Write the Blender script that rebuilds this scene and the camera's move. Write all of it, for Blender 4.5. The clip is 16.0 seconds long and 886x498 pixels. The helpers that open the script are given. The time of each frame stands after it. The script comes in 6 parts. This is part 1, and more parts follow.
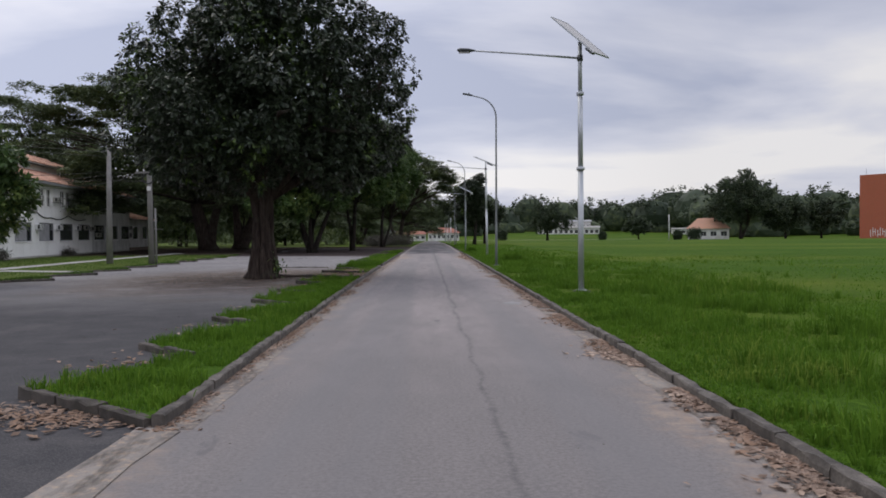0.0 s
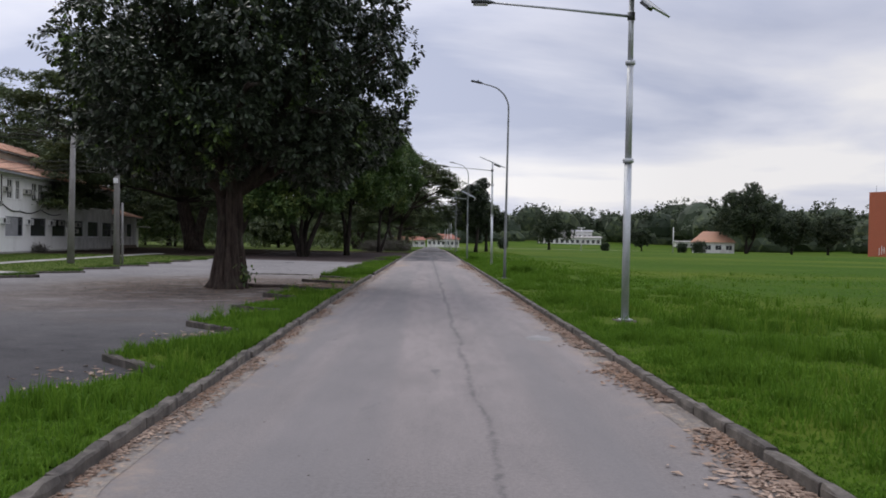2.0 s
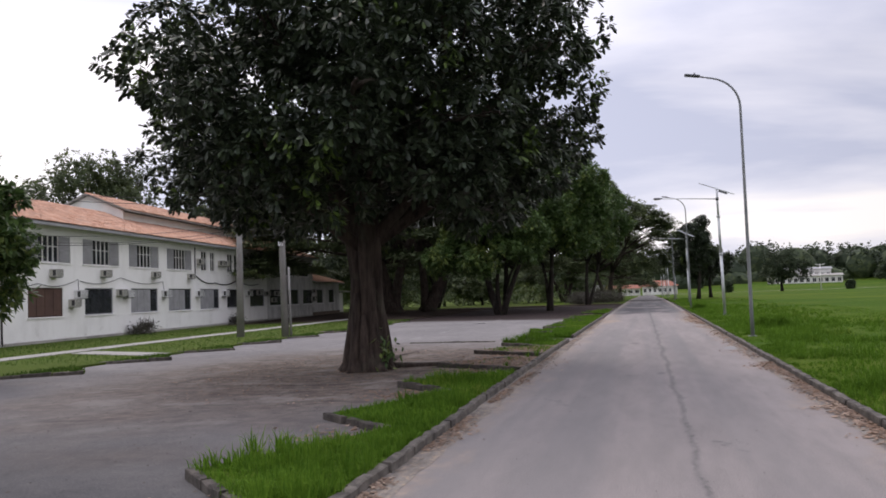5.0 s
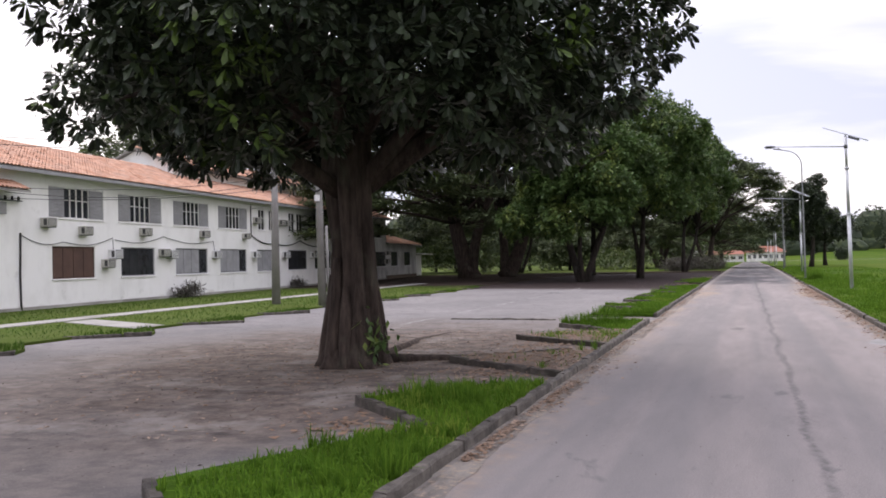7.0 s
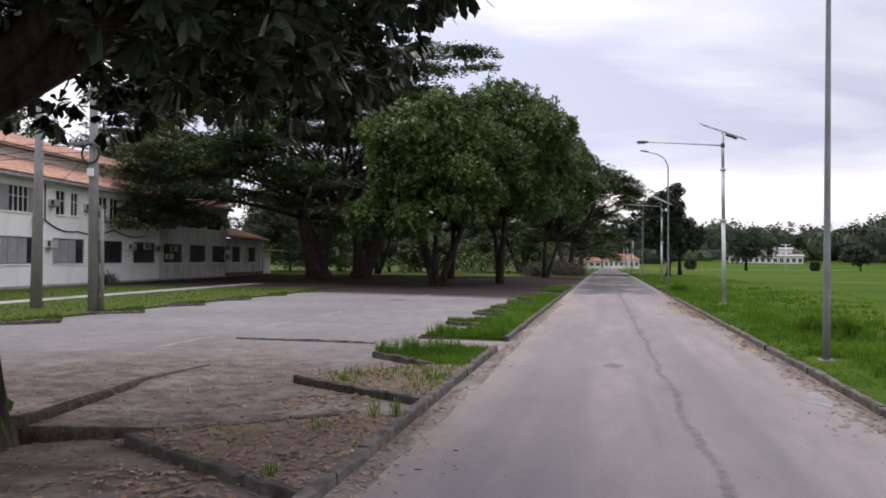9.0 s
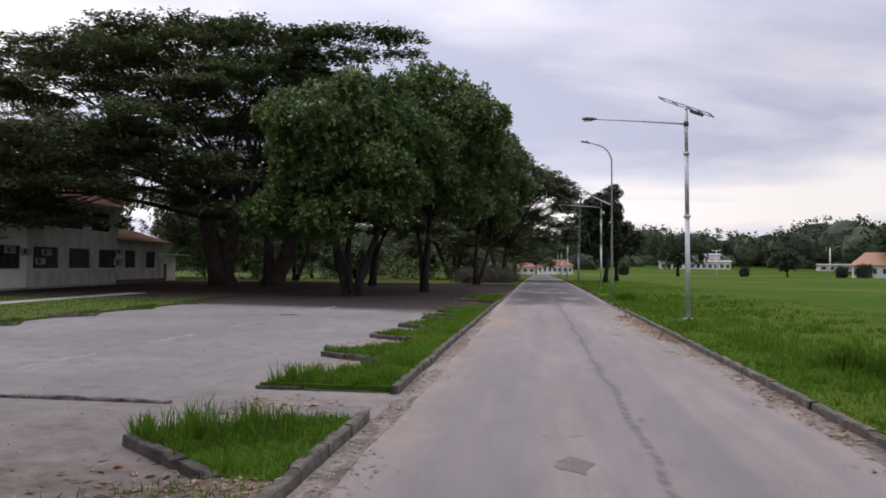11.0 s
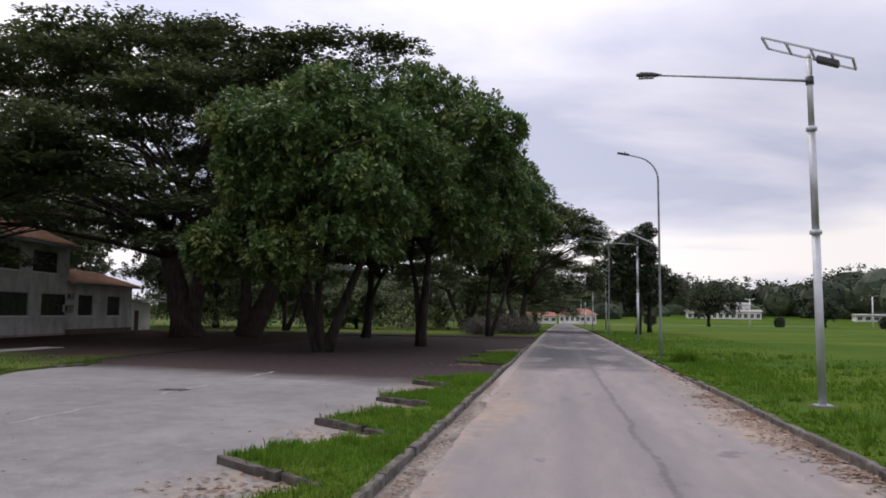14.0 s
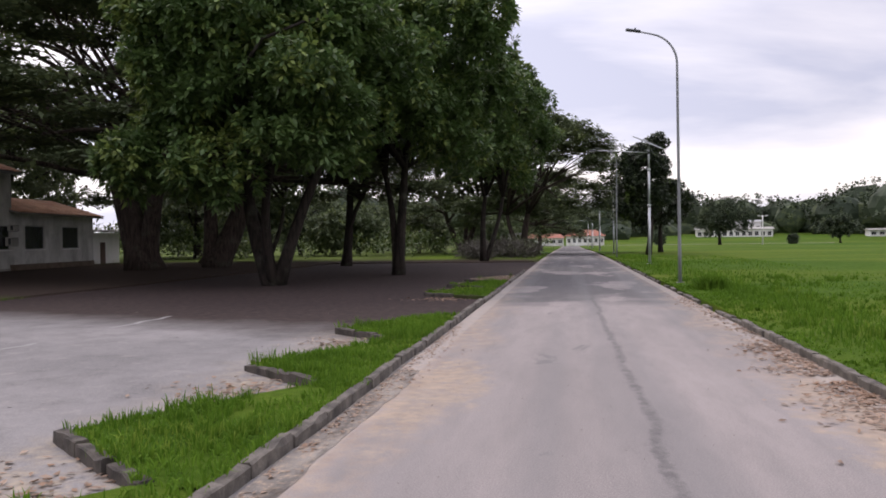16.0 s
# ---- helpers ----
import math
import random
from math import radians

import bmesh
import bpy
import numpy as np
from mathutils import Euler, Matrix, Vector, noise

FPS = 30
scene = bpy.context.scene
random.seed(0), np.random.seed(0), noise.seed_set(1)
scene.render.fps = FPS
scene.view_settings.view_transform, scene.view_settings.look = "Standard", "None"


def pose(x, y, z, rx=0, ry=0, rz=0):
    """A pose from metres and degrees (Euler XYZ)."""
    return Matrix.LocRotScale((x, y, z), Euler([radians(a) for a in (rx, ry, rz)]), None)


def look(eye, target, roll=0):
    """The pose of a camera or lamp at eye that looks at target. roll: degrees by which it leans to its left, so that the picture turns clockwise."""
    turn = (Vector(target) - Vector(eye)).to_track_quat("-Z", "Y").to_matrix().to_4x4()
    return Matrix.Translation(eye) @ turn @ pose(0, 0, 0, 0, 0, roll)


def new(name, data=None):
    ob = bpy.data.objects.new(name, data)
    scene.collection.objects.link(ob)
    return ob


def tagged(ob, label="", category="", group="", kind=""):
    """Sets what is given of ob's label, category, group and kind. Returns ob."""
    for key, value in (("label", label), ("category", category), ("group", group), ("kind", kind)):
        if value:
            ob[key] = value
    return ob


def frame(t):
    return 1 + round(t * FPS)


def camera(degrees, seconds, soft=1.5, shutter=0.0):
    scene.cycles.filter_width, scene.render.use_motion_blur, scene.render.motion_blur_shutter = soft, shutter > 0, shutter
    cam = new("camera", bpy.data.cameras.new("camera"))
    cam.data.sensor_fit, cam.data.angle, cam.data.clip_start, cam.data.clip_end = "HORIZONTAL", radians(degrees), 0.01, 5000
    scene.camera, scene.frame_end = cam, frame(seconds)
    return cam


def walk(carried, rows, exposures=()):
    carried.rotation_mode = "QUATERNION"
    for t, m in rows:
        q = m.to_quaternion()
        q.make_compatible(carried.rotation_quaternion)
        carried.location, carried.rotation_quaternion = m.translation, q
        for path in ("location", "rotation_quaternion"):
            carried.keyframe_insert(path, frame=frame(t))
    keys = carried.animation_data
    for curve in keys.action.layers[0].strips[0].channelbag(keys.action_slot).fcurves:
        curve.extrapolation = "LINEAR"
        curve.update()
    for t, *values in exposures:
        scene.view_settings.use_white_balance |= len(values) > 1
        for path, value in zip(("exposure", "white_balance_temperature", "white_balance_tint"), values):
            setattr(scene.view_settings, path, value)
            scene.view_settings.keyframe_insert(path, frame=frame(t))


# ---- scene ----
cam = camera(59.1, 16.0, 1.75)
PATH = [
    (0, (0.1, -0.225, 1.934), (0.129, 1.774, 1.896), -0.5),
    (0.5, (-0.011, 1.311, 1.928), (0.097, 3.307, 1.861), 0.1),
    (1, (-0.004, 2.74, 1.925), (0.098, 4.734, 1.807), -0.1),
    (1.5, (0.051, 4.183, 1.932), (0.157, 6.177, 1.828), 1.1),
    (2, (0.101, 5.574, 1.955), (0.132, 7.574, 1.933), 1.1),
    (2.5, (0.236, 7.108, 1.959), (0.222, 9.108, 1.982), 1.9),
    (3, (0.374, 8.542, 1.941), (0.354, 10.541, 1.933), 2.7),
    (3.5, (0.46, 10.026, 1.959), (0.284, 12.018, 1.914), 0.4),
    (3.7, (0.443, 10.527, 1.951), (0.169, 12.509, 1.962), -0.3),
    (5.8, (0.067, 17.043, 2.065), (-0.459, 18.969, 2.188), -1.8),
    (6, (0.08, 17.724, 2.07), (-0.423, 19.658, 2.153), -0.7),
    (6.5, (0.137, 19.42, 2.098), (-0.402, 21.344, 2.184), -0.1),
    (7, (0.04, 21.116, 2.053), (-0.692, 22.977, 2.084), -1.4),
    (7.5, (-0.045, 22.711, 2.05), (-0.825, 24.553, 2.051), -1.4),
    (8, (-0.205, 24.549, 2.08), (-0.876, 26.433, 2.118), -0.6),
    (8.5, (-0.385, 26.297, 2.073), (-0.949, 28.215, 2.132), 0.4),
    (9, (-0.493, 28.162, 2.081), (-0.902, 30.119, 2.108), 0.4),
    (9.5, (-0.563, 30.03, 2.054), (-0.83, 32.012, 2.044), 0.4),
    (9.7, (-0.582, 30.832, 2.065), (-0.83, 32.816, 2.113), 0.7),
    (11.8, (-0.824, 39.046, 2.024), (-1.06, 41.032, 2.051), -0.0),
    (12, (-0.858, 39.886, 2.025), (-1.08, 41.874, 2.018), -0.1),
    (12.5, (-0.918, 41.619, 2.002), (-1.084, 43.612, 2.022), 0.9),
    (13, (-0.94, 43.663, 1.982), (-1.113, 45.656, 1.955), 0.9),
    (13.5, (-0.917, 45.617, 1.964), (-1.076, 47.611, 1.975), -0.2),
    (14, (-0.878, 47.435, 2.033), (-1.176, 49.406, 2.2), 0.6),
    (14.5, (-0.75, 49.055, 1.955), (-1.144, 51.003, 2.182), 1.4),
    (15, (-0.613, 50.849, 1.99), (-1.034, 52.8, 2.123), 1.6),
    (15.5, (-0.523, 52.896, 1.943), (-0.921, 54.855, 2.025), 0.7),
    (16, (-0.402, 54.686, 1.906), (-0.721, 56.66, 1.882), -0.8),
]
EXPOSURE = [(0.0, -0.19, 6700, 12), (1.5, 0.0, 6700, 12), (2.0, -0.08, 6700, 12), (3.0, 0.0, 6750, 12), (3.5, 0.05, 6750, 13), (6.0, 0.28, 7050, 16), (7.0, 0.6, 7030, 17), (7.5, 0.7, 7060, 18), (8.0, 0.6, 7030, 17), (8.5, 0.55, 7050, 16), (9.0, 0.31, 6950, 16), (9.5, -0.06, 6950, 15), (12.5, 0.12, 6950, 17), (13.5, 0.12, 6950, 16), (14.0, 0.06, 6950, 16), (14.5, -0.06, 6850, 15), (15.0, 0.06, 6950, 16), (15.5, 0.22, 7000, 18), (16.0, 0.36, 7100, 18)]
walk(cam, [(t, look(eye, target, roll)) for t, eye, target, roll in PATH], EXPOSURE)

# ---------------- world and light ----------------
world = bpy.data.worlds.new("sky")
scene.world = world
world.use_nodes = True
wn, wl = world.node_tree.nodes, world.node_tree.links
wn.clear()


def wnode(kind, **values):
    n = wn.new(kind)
    for k, v in values.items():
        n.inputs[k].default_value = v
    return n


SUN_EL, SUN_AZ = radians(52), radians(-35)
sky = wn.new("ShaderNodeTexSky")
sky.sky_type, sky.sun_disc, sky.sun_elevation, sky.sun_rotation = "NISHITA", False, SUN_EL, SUN_AZ
w_coord = wn.new("ShaderNodeTexCoord")
w_sep = wn.new("ShaderNodeSeparateXYZ")
wl.new(w_coord.outputs["Generated"], w_sep.inputs[0])
w_up = wn.new("ShaderNodeMath")
w_up.operation = "MAXIMUM"
w_up.inputs[1].default_value = 0.0
wl.new(w_sep.outputs[2], w_up.inputs[0])
w_den = wn.new("ShaderNodeMath")
w_den.operation = "ADD"
w_den.inputs[1].default_value = 0.16
wl.new(w_up.outputs[0], w_den.inputs[0])
w_flat = []
for i in (0, 1):
    dv = wn.new("ShaderNodeMath")
    dv.operation = "DIVIDE"
    wl.new(w_sep.outputs[i], dv.inputs[0])
    wl.new(w_den.outputs[0], dv.inputs[1])
    w_flat.append(dv)
w_comb = wn.new("ShaderNodeCombineXYZ")
wl.new(w_flat[0].outputs[0], w_comb.inputs[0])
wl.new(w_flat[1].outputs[0], w_comb.inputs[1])
w_map = wn.new("ShaderNodeMapping")
w_map.inputs["Scale"].default_value = (0.55, 0.8, 1)
w_map.inputs["Location"].default_value = (3.1, 1.7, 0)
wl.new(w_comb.outputs[0], w_map.inputs[0])
w_noise = wnode("ShaderNodeTexNoise", Scale=0.9, Detail=7.0, Roughness=0.5, Distortion=0.4)
wl.new(w_map.outputs[0], w_noise.inputs["Vector"])
w_ramp = wn.new("ShaderNodeValToRGB")
w_ramp.color_ramp.elements[0].position, w_ramp.color_ramp.elements[0].color = 0.4, (0.47, 0.52, 0.68, 1)
w_ramp.color_ramp.elements[1].position, w_ramp.color_ramp.elements[1].color = 0.61, (0.91, 0.915, 0.945, 1)
mid = w_ramp.color_ramp.elements.new(0.5)
mid.color = (0.68, 0.715, 0.84, 1)
wl.new(w_noise.outputs[0], w_ramp.inputs[0])
# an overcast sky is more than twice as bright overhead as at the horizon
w_gain = wn.new("ShaderNodeMapRange")
w_gain.inputs[1].default_value, w_gain.inputs[2].default_value = 0.25, 0.9
w_gain.inputs[3].default_value, w_gain.inputs[4].default_value = 1.0, 2.45
wl.new(w_up.outputs[0], w_gain.inputs[0])
bg_cloud = wn.new("ShaderNodeBackground")
wl.new(w_ramp.outputs[0], bg_cloud.inputs[0])
# and brighter round the hidden sun
w_dot = wn.new("ShaderNodeVectorMath")
w_dot.operation = "DOT_PRODUCT"
w_dot.inputs[1].default_value = (math.sin(SUN_AZ), math.cos(SUN_AZ), 0.0)
wl.new(w_coord.outputs["Generated"], w_dot.inputs[0])
w_glow = wn.new("ShaderNodeMapRange")
w_glow.inputs[1].default_value, w_glow.inputs[2].default_value = 0.6, 1.0
w_glow.inputs[3].default_value, w_glow.inputs[4].default_value = 1.0, 1.32
wl.new(w_dot.outputs["Value"], w_glow.inputs[0])
w_both = wn.new("ShaderNodeMath")
w_both.operation = "MULTIPLY"
wl.new(w_gain.outputs[0], w_both.inputs[0])
wl.new(w_glow.outputs[0], w_both.inputs[1])
wl.new(w_both.outputs[0], bg_cloud.inputs[1])
bg_sky = wn.new("ShaderNodeBackground")
bg_sky.inputs[1].default_value = 0.09
wl.new(sky.outputs[0], bg_sky.inputs[0])
w_mix = wn.new("ShaderNodeMixShader")
w_mix.inputs[0].default_value = 0.9
wl.new(bg_sky.outputs[0], w_mix.inputs[1])
wl.new(bg_cloud.outputs[0], w_mix.inputs[2])
w_out = wn.new("ShaderNodeOutputWorld")
wl.new(w_mix.outputs[0], w_out.inputs[0])

sun = new("sun", bpy.data.lights.new("sun", "SUN"))
sun.data.energy, sun.data.angle, sun.data.color = 0.8, radians(18), (1.0, 0.96, 0.9)
sun.matrix_world = look((-20, 40, 60), (-20 + 30 * math.sin(-SUN_AZ), 40 - 30 * math.cos(SUN_AZ), 60 - 42))

# ---------------- materials ----------------


class Nodes:
    """Short hand for building one node material."""

    def __init__(self, name):
        self.m = bpy.data.materials.new(name)
        self.m.use_nodes = True
        self.t = self.m.node_tree
        self.n, self.l = self.t.nodes, self.t.links
        self.b = self.n["Principled BSDF"]

    def add(self, kind, ins=(), **props):
        nd = self.n.new(kind)
        for k, v in props.items():
            if k == "operation":
                nd.operation = v
            elif k == "data_type":
                nd.data_type = v
            elif k == "blend_type":
                nd.blend_type = v
            elif k == "feature":
                nd.feature = v
        for k, v in dict(ins).items():
            self.put(nd.inputs[k], v)
        return nd

    def put(self, socket, v):
        if isinstance(v, bpy.types.NodeSocket):
            self.l.new(v, socket)
        else:
            socket.default_value = v

    def coord(self, which="Object"):
        if which == "World":
            return self.add("ShaderNodeNewGeometry").outputs["Position"]
        return self.add("ShaderNodeTexCoord").outputs[which]

    def noise(self, vec, scale, detail=4.0, rough=0.55, distort=0.0):
        return self.add("ShaderNodeTexNoise", {"Vector": vec, "Scale": scale, "Detail": detail, "Roughness": rough, "Distortion": distort}).outputs[0]

    def stretch(self, vec, sx, sy, sz):
        return self.add("ShaderNodeMapping", {"Vector": vec, "Scale": (sx, sy, sz)}).outputs[0]

    def math(self, op, a, b=0.0, c=0.0):
        return self.add("ShaderNodeMath", {0: a, 1: b, 2: c}, operation=op).outputs[0]

    def range(self, v, a, b, lo=0.0, hi=1.0):
        return self.add("ShaderNodeMapRange", {0: v, 1: a, 2: b, 3: lo, 4: hi}).outputs[0]

    def mix(self, f, a, b, blend="MIX"):
        nd = self.add("ShaderNodeMix", data_type="RGBA", blend_type=blend)
        for i, v in ((0, f), (6, a), (7, b)):
            self.put(nd.inputs[i], (*v, 1) if isinstance(v, tuple) and len(v) == 3 else v)
        return nd.outputs[2]

    def finish(self, color, rough=0.8, bump=None, strength=0.3, distance=0.01, metal=0.0, spec=0.4):
        self.put(self.b.inputs["Base Color"], (*color, 1) if isinstance(color, tuple) and len(color) == 3 else color)
        self.put(self.b.inputs["Roughness"], rough)
        self.put(self.b.inputs["Metallic"], metal)
        self.put(self.b.inputs["Specular IOR Level"], spec)
        if bump is not None:
            bp = self.add("ShaderNodeBump", {"Height": bump, "Strength": strength, "Distance": distance})
            self.l.new(bp.outputs[0], self.b.inputs["Normal"])
        return self.m


def simple(name, c1, c2, scale=3.0, fine=40.0, rough=0.8, bump=0.2, metal=0.0, spec=0.4, coarse=None, coarse_color=None):
    k = Nodes(name)
    v = k.coord()
    rnd = k.add("ShaderNodeObjectInfo").outputs["Random"]
    v = k.add("ShaderNodeVectorMath", {0: v}, operation="ADD")
    k.l.new(rnd, v.inputs[1])
    v = v.outputs[0]
    a = k.noise(v, scale)
    f = k.noise(v, fine, 3.0)
    col = k.mix(k.range(a, 0.32, 0.68), c1, c2)
    col = k.mix(k.range(f, 0.3, 0.7, 0.0, 0.35), col, tuple(0.55 * x for x in c1))
    if coarse:
        col = k.mix(k.range(k.noise(v, coarse), 0.48, 0.7), col, coarse_color)
    return k.finish(col, rough, f, bump, 0.01, metal, spec)


def road_material():
    k = Nodes("worn_asphalt")
    p = k.coord("World")
    s = k.add("ShaderNodeSeparateXYZ", {0: p})
    x, y = s.outputs[0], s.outputs[1]
    big = k.noise(k.stretch(p, 1.0, 0.16, 1), 0.55, 5)
    med = k.noise(k.stretch(p, 1.0, 0.22, 1), 2.6, 7, 0.68)
    grain = k.noise(p, 70, 2)
    peb = k.add("ShaderNodeTexVoronoi", {"Vector": p, "Scale": 55.0}).outputs[0]
    col = k.mix(k.range(big, 0.35, 0.65), (0.178, 0.158, 0.153), (0.245, 0.213, 0.205))
    col = k.mix(k.range(med, 0.42, 0.72, 0, 0.42), col, (0.125, 0.116, 0.115))
    col = k.mix(k.range(grain, 0.42, 0.68, 0.0, 0.5), col, (0.34, 0.315, 0.3))
    col = k.mix(k.range(peb, 0.0, 0.28, 0.5, 0.0), col, (0.07, 0.066, 0.063))
    # darker tarmac beyond the old patch
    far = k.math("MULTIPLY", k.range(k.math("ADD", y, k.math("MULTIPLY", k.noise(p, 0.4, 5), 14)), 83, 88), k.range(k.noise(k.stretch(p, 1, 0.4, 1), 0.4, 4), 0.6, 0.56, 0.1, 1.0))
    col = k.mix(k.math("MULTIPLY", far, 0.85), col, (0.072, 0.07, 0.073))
    # greyer, coarser asphalt at the near end of the road
    near = k.range(k.math("ADD", y, k.math("MULTIPLY", k.math("SUBTRACT", k.noise(p, 0.5, 5), 0.5), 12)), 9, 19, 1, 0)
    col = k.mix(k.math("MULTIPLY", near, 0.75), col, k.mix(k.range(k.noise(p, 22, 5, 0.75), 0.4, 0.64), (0.112, 0.104, 0.1), (0.19, 0.176, 0.169)))
    # broken dark patches in the middle
    pat = k.noise(k.stretch(p, 1.0, 0.55, 1), 0.85, 5, 0.6, 0.6)
    col = k.mix(k.range(pat, 0.655, 0.69, 0, 0.6), col, (0.105, 0.1, 0.102))
    # wheel tracks polished a little greyer than the pink crown of the road
    track = k.noise(k.stretch(p, 1.0, 0.02, 1), 0.9, 3, 0.5)
    col = k.mix(k.range(track, 0.44, 0.6, 0, 0.5), col, (0.15, 0.145, 0.146))
    # the joint along the middle: a soft dark seam, broken and branching, with crazed patches beside it
    off = k.math("ADD", k.math("MULTIPLY", k.math("SUBTRACT", k.noise(k.stretch(p, 0.05, 1, 1), 0.4, 4, 0.5), 0.5), 0.4), k.math("MULTIPLY", k.math("SUBTRACT", k.noise(p, 7, 4, 0.7), 0.5), 0.16))
    seam = k.math("ABSOLUTE", k.math("ADD", k.math("SUBTRACT", x, k.math("ADD", 0.8, k.math("MULTIPLY", y, -0.0062))), off))
    wide = k.math("ADD", k.range(y, 14, 46, 0.028, 0.06), k.math("MULTIPLY", k.math("SUBTRACT", k.noise(k.stretch(p, 0.1, 1, 1), 1.3, 4, 0.6), 0.5), 0.12))
    line = k.math("MULTIPLY", k.range(k.math("SUBTRACT", seam, wide), -0.03, 0.025, 1, 0), k.range(k.noise(p, 5, 5, 0.7), 0.36, 0.58, 0.1, 0.62))
    line = k.math("MULTIPLY", line, k.range(y, 78, 86, 1, 0))
    col = k.mix(line, col, (0.072, 0.069, 0.07))
    craze = k.add("ShaderNodeTexVoronoi", {"Vector": k.add("ShaderNodeVectorMath", {0: p, 1: k.add("ShaderNodeCombineXYZ", {0: k.noise(p, 4, 3), 1: k.noise(p, 5, 3)}).outputs[0]}, operation="ADD").outputs[0], "Scale": 4.5}, feature="DISTANCE_TO_EDGE").outputs[0]
    zone = k.math("MULTIPLY", k.range(k.math("ADD", seam, k.math("MULTIPLY", k.noise(p, 1.4, 4), 0.6)), 0.3, 0.62, 1, 0), k.range(k.noise(k.stretch(p, 0.2, 1, 1), 0.3, 3), 0.5, 0.62))
    col = k.mix(k.math("MULTIPLY", zone, k.range(craze, 0.0, 0.035, 0.75, 0.16)), col, (0.07, 0.067, 0.068))
    # sand and dust in the gutters
    wob = k.math("MULTIPLY", k.math("SUBTRACT", k.noise(k.stretch(p, 1, 0.5, 1), 0.9, 5, 0.62), 0.5), 2.6)
    left = k.math("ADD", k.math("ADD", x, 2.9), wob)
    right = k.math("ADD", k.math("SUBTRACT", 3.15, x), wob)
    edge = k.math("MINIMUM", left, right)
    # more sand is washed together towards the grove
    edge = k.math("SUBTRACT", edge, k.math("MULTIPLY", k.math("MULTIPLY", k.range(y, 56, 63), k.range(y, 72, 82, 1, 0)), 0.42))
    sand = k.range(edge, 0.05, 0.75, 1, 0)
    tone = k.mix(k.range(k.noise(p, 3.0), 0.35, 0.65), (0.37, 0.285, 0.21), (0.25, 0.18, 0.135))
    col = k.mix(k.math("MULTIPLY", sand, k.range(k.noise(p, 4.5, 6, 0.75), 0.38, 0.62, 0.05, 0.75)), col, tone)
    for fx, fy, sx, sy in ((-2.15, 64.6, 0.8, 2.6), (2.6, 63.0, 0.7, 3.2), (-2.6, 52.0, 0.35, 2.0)):
        ex, ey = k.math("DIVIDE", k.math("SUBTRACT", x, fx), sx), k.math("DIVIDE", k.math("SUBTRACT", y, fy), sy)
        fan = k.math("ADD", k.math("ADD", k.math("MULTIPLY", ex, ex), k.math("MULTIPLY", ey, ey)), k.math("MULTIPLY", k.math("SUBTRACT", k.noise(p, 2.2, 6, 0.7), 0.5), 5.0))
        col = k.mix(k.range(fan, 0.1, 0.8, 0.55, 0), col, k.mix(k.range(k.noise(p, 6.0, 4), 0.35, 0.65), (0.37, 0.28, 0.2), (0.25, 0.2, 0.155)))
    conc = k.range(k.math("MINIMUM", k.math("ADD", x, 2.9), k.math("SUBTRACT", 3.15, x)), 0.3, 0.36, 0.35, 0)
    col = k.mix(conc, col, (0.34, 0.32, 0.3))
    h = k.math("ADD", k.math("MULTIPLY", grain, 0.6), k.math("MULTIPLY", peb, 0.5))
    return k.finish(col, k.range(med, 0.3, 0.7, 0.8, 0.95), h, 0.35, 0.008, spec=0.22)


def gutter_material():
    k = Nodes("sandy_gutter_concrete")
    p = k.coord("World")
    a = k.noise(k.stretch(p, 1, 0.35, 1), 1.6, 6, 0.7)
    f = k.noise(p, 9, 6, 0.75)
    g = k.noise(p, 60, 3)
    col = k.mix(k.range(a, 0.36, 0.62), (0.115, 0.102, 0.094), (0.25, 0.225, 0.2))
    col = k.mix(k.range(f, 0.5, 0.68, 0, 0.85), col, (0.4, 0.3, 0.215))
    col = k.mix(k.range(k.noise(k.stretch(p, 1, 0.3, 1), 3.2, 5, 0.7), 0.52, 0.66, 0, 0.75), col, (0.06, 0.05, 0.043))
    return k.finish(col, 0.93, k.math("ADD", g, k.math("MULTIPLY", f, 2.0)), 0.6, 0.015, spec=0.2)


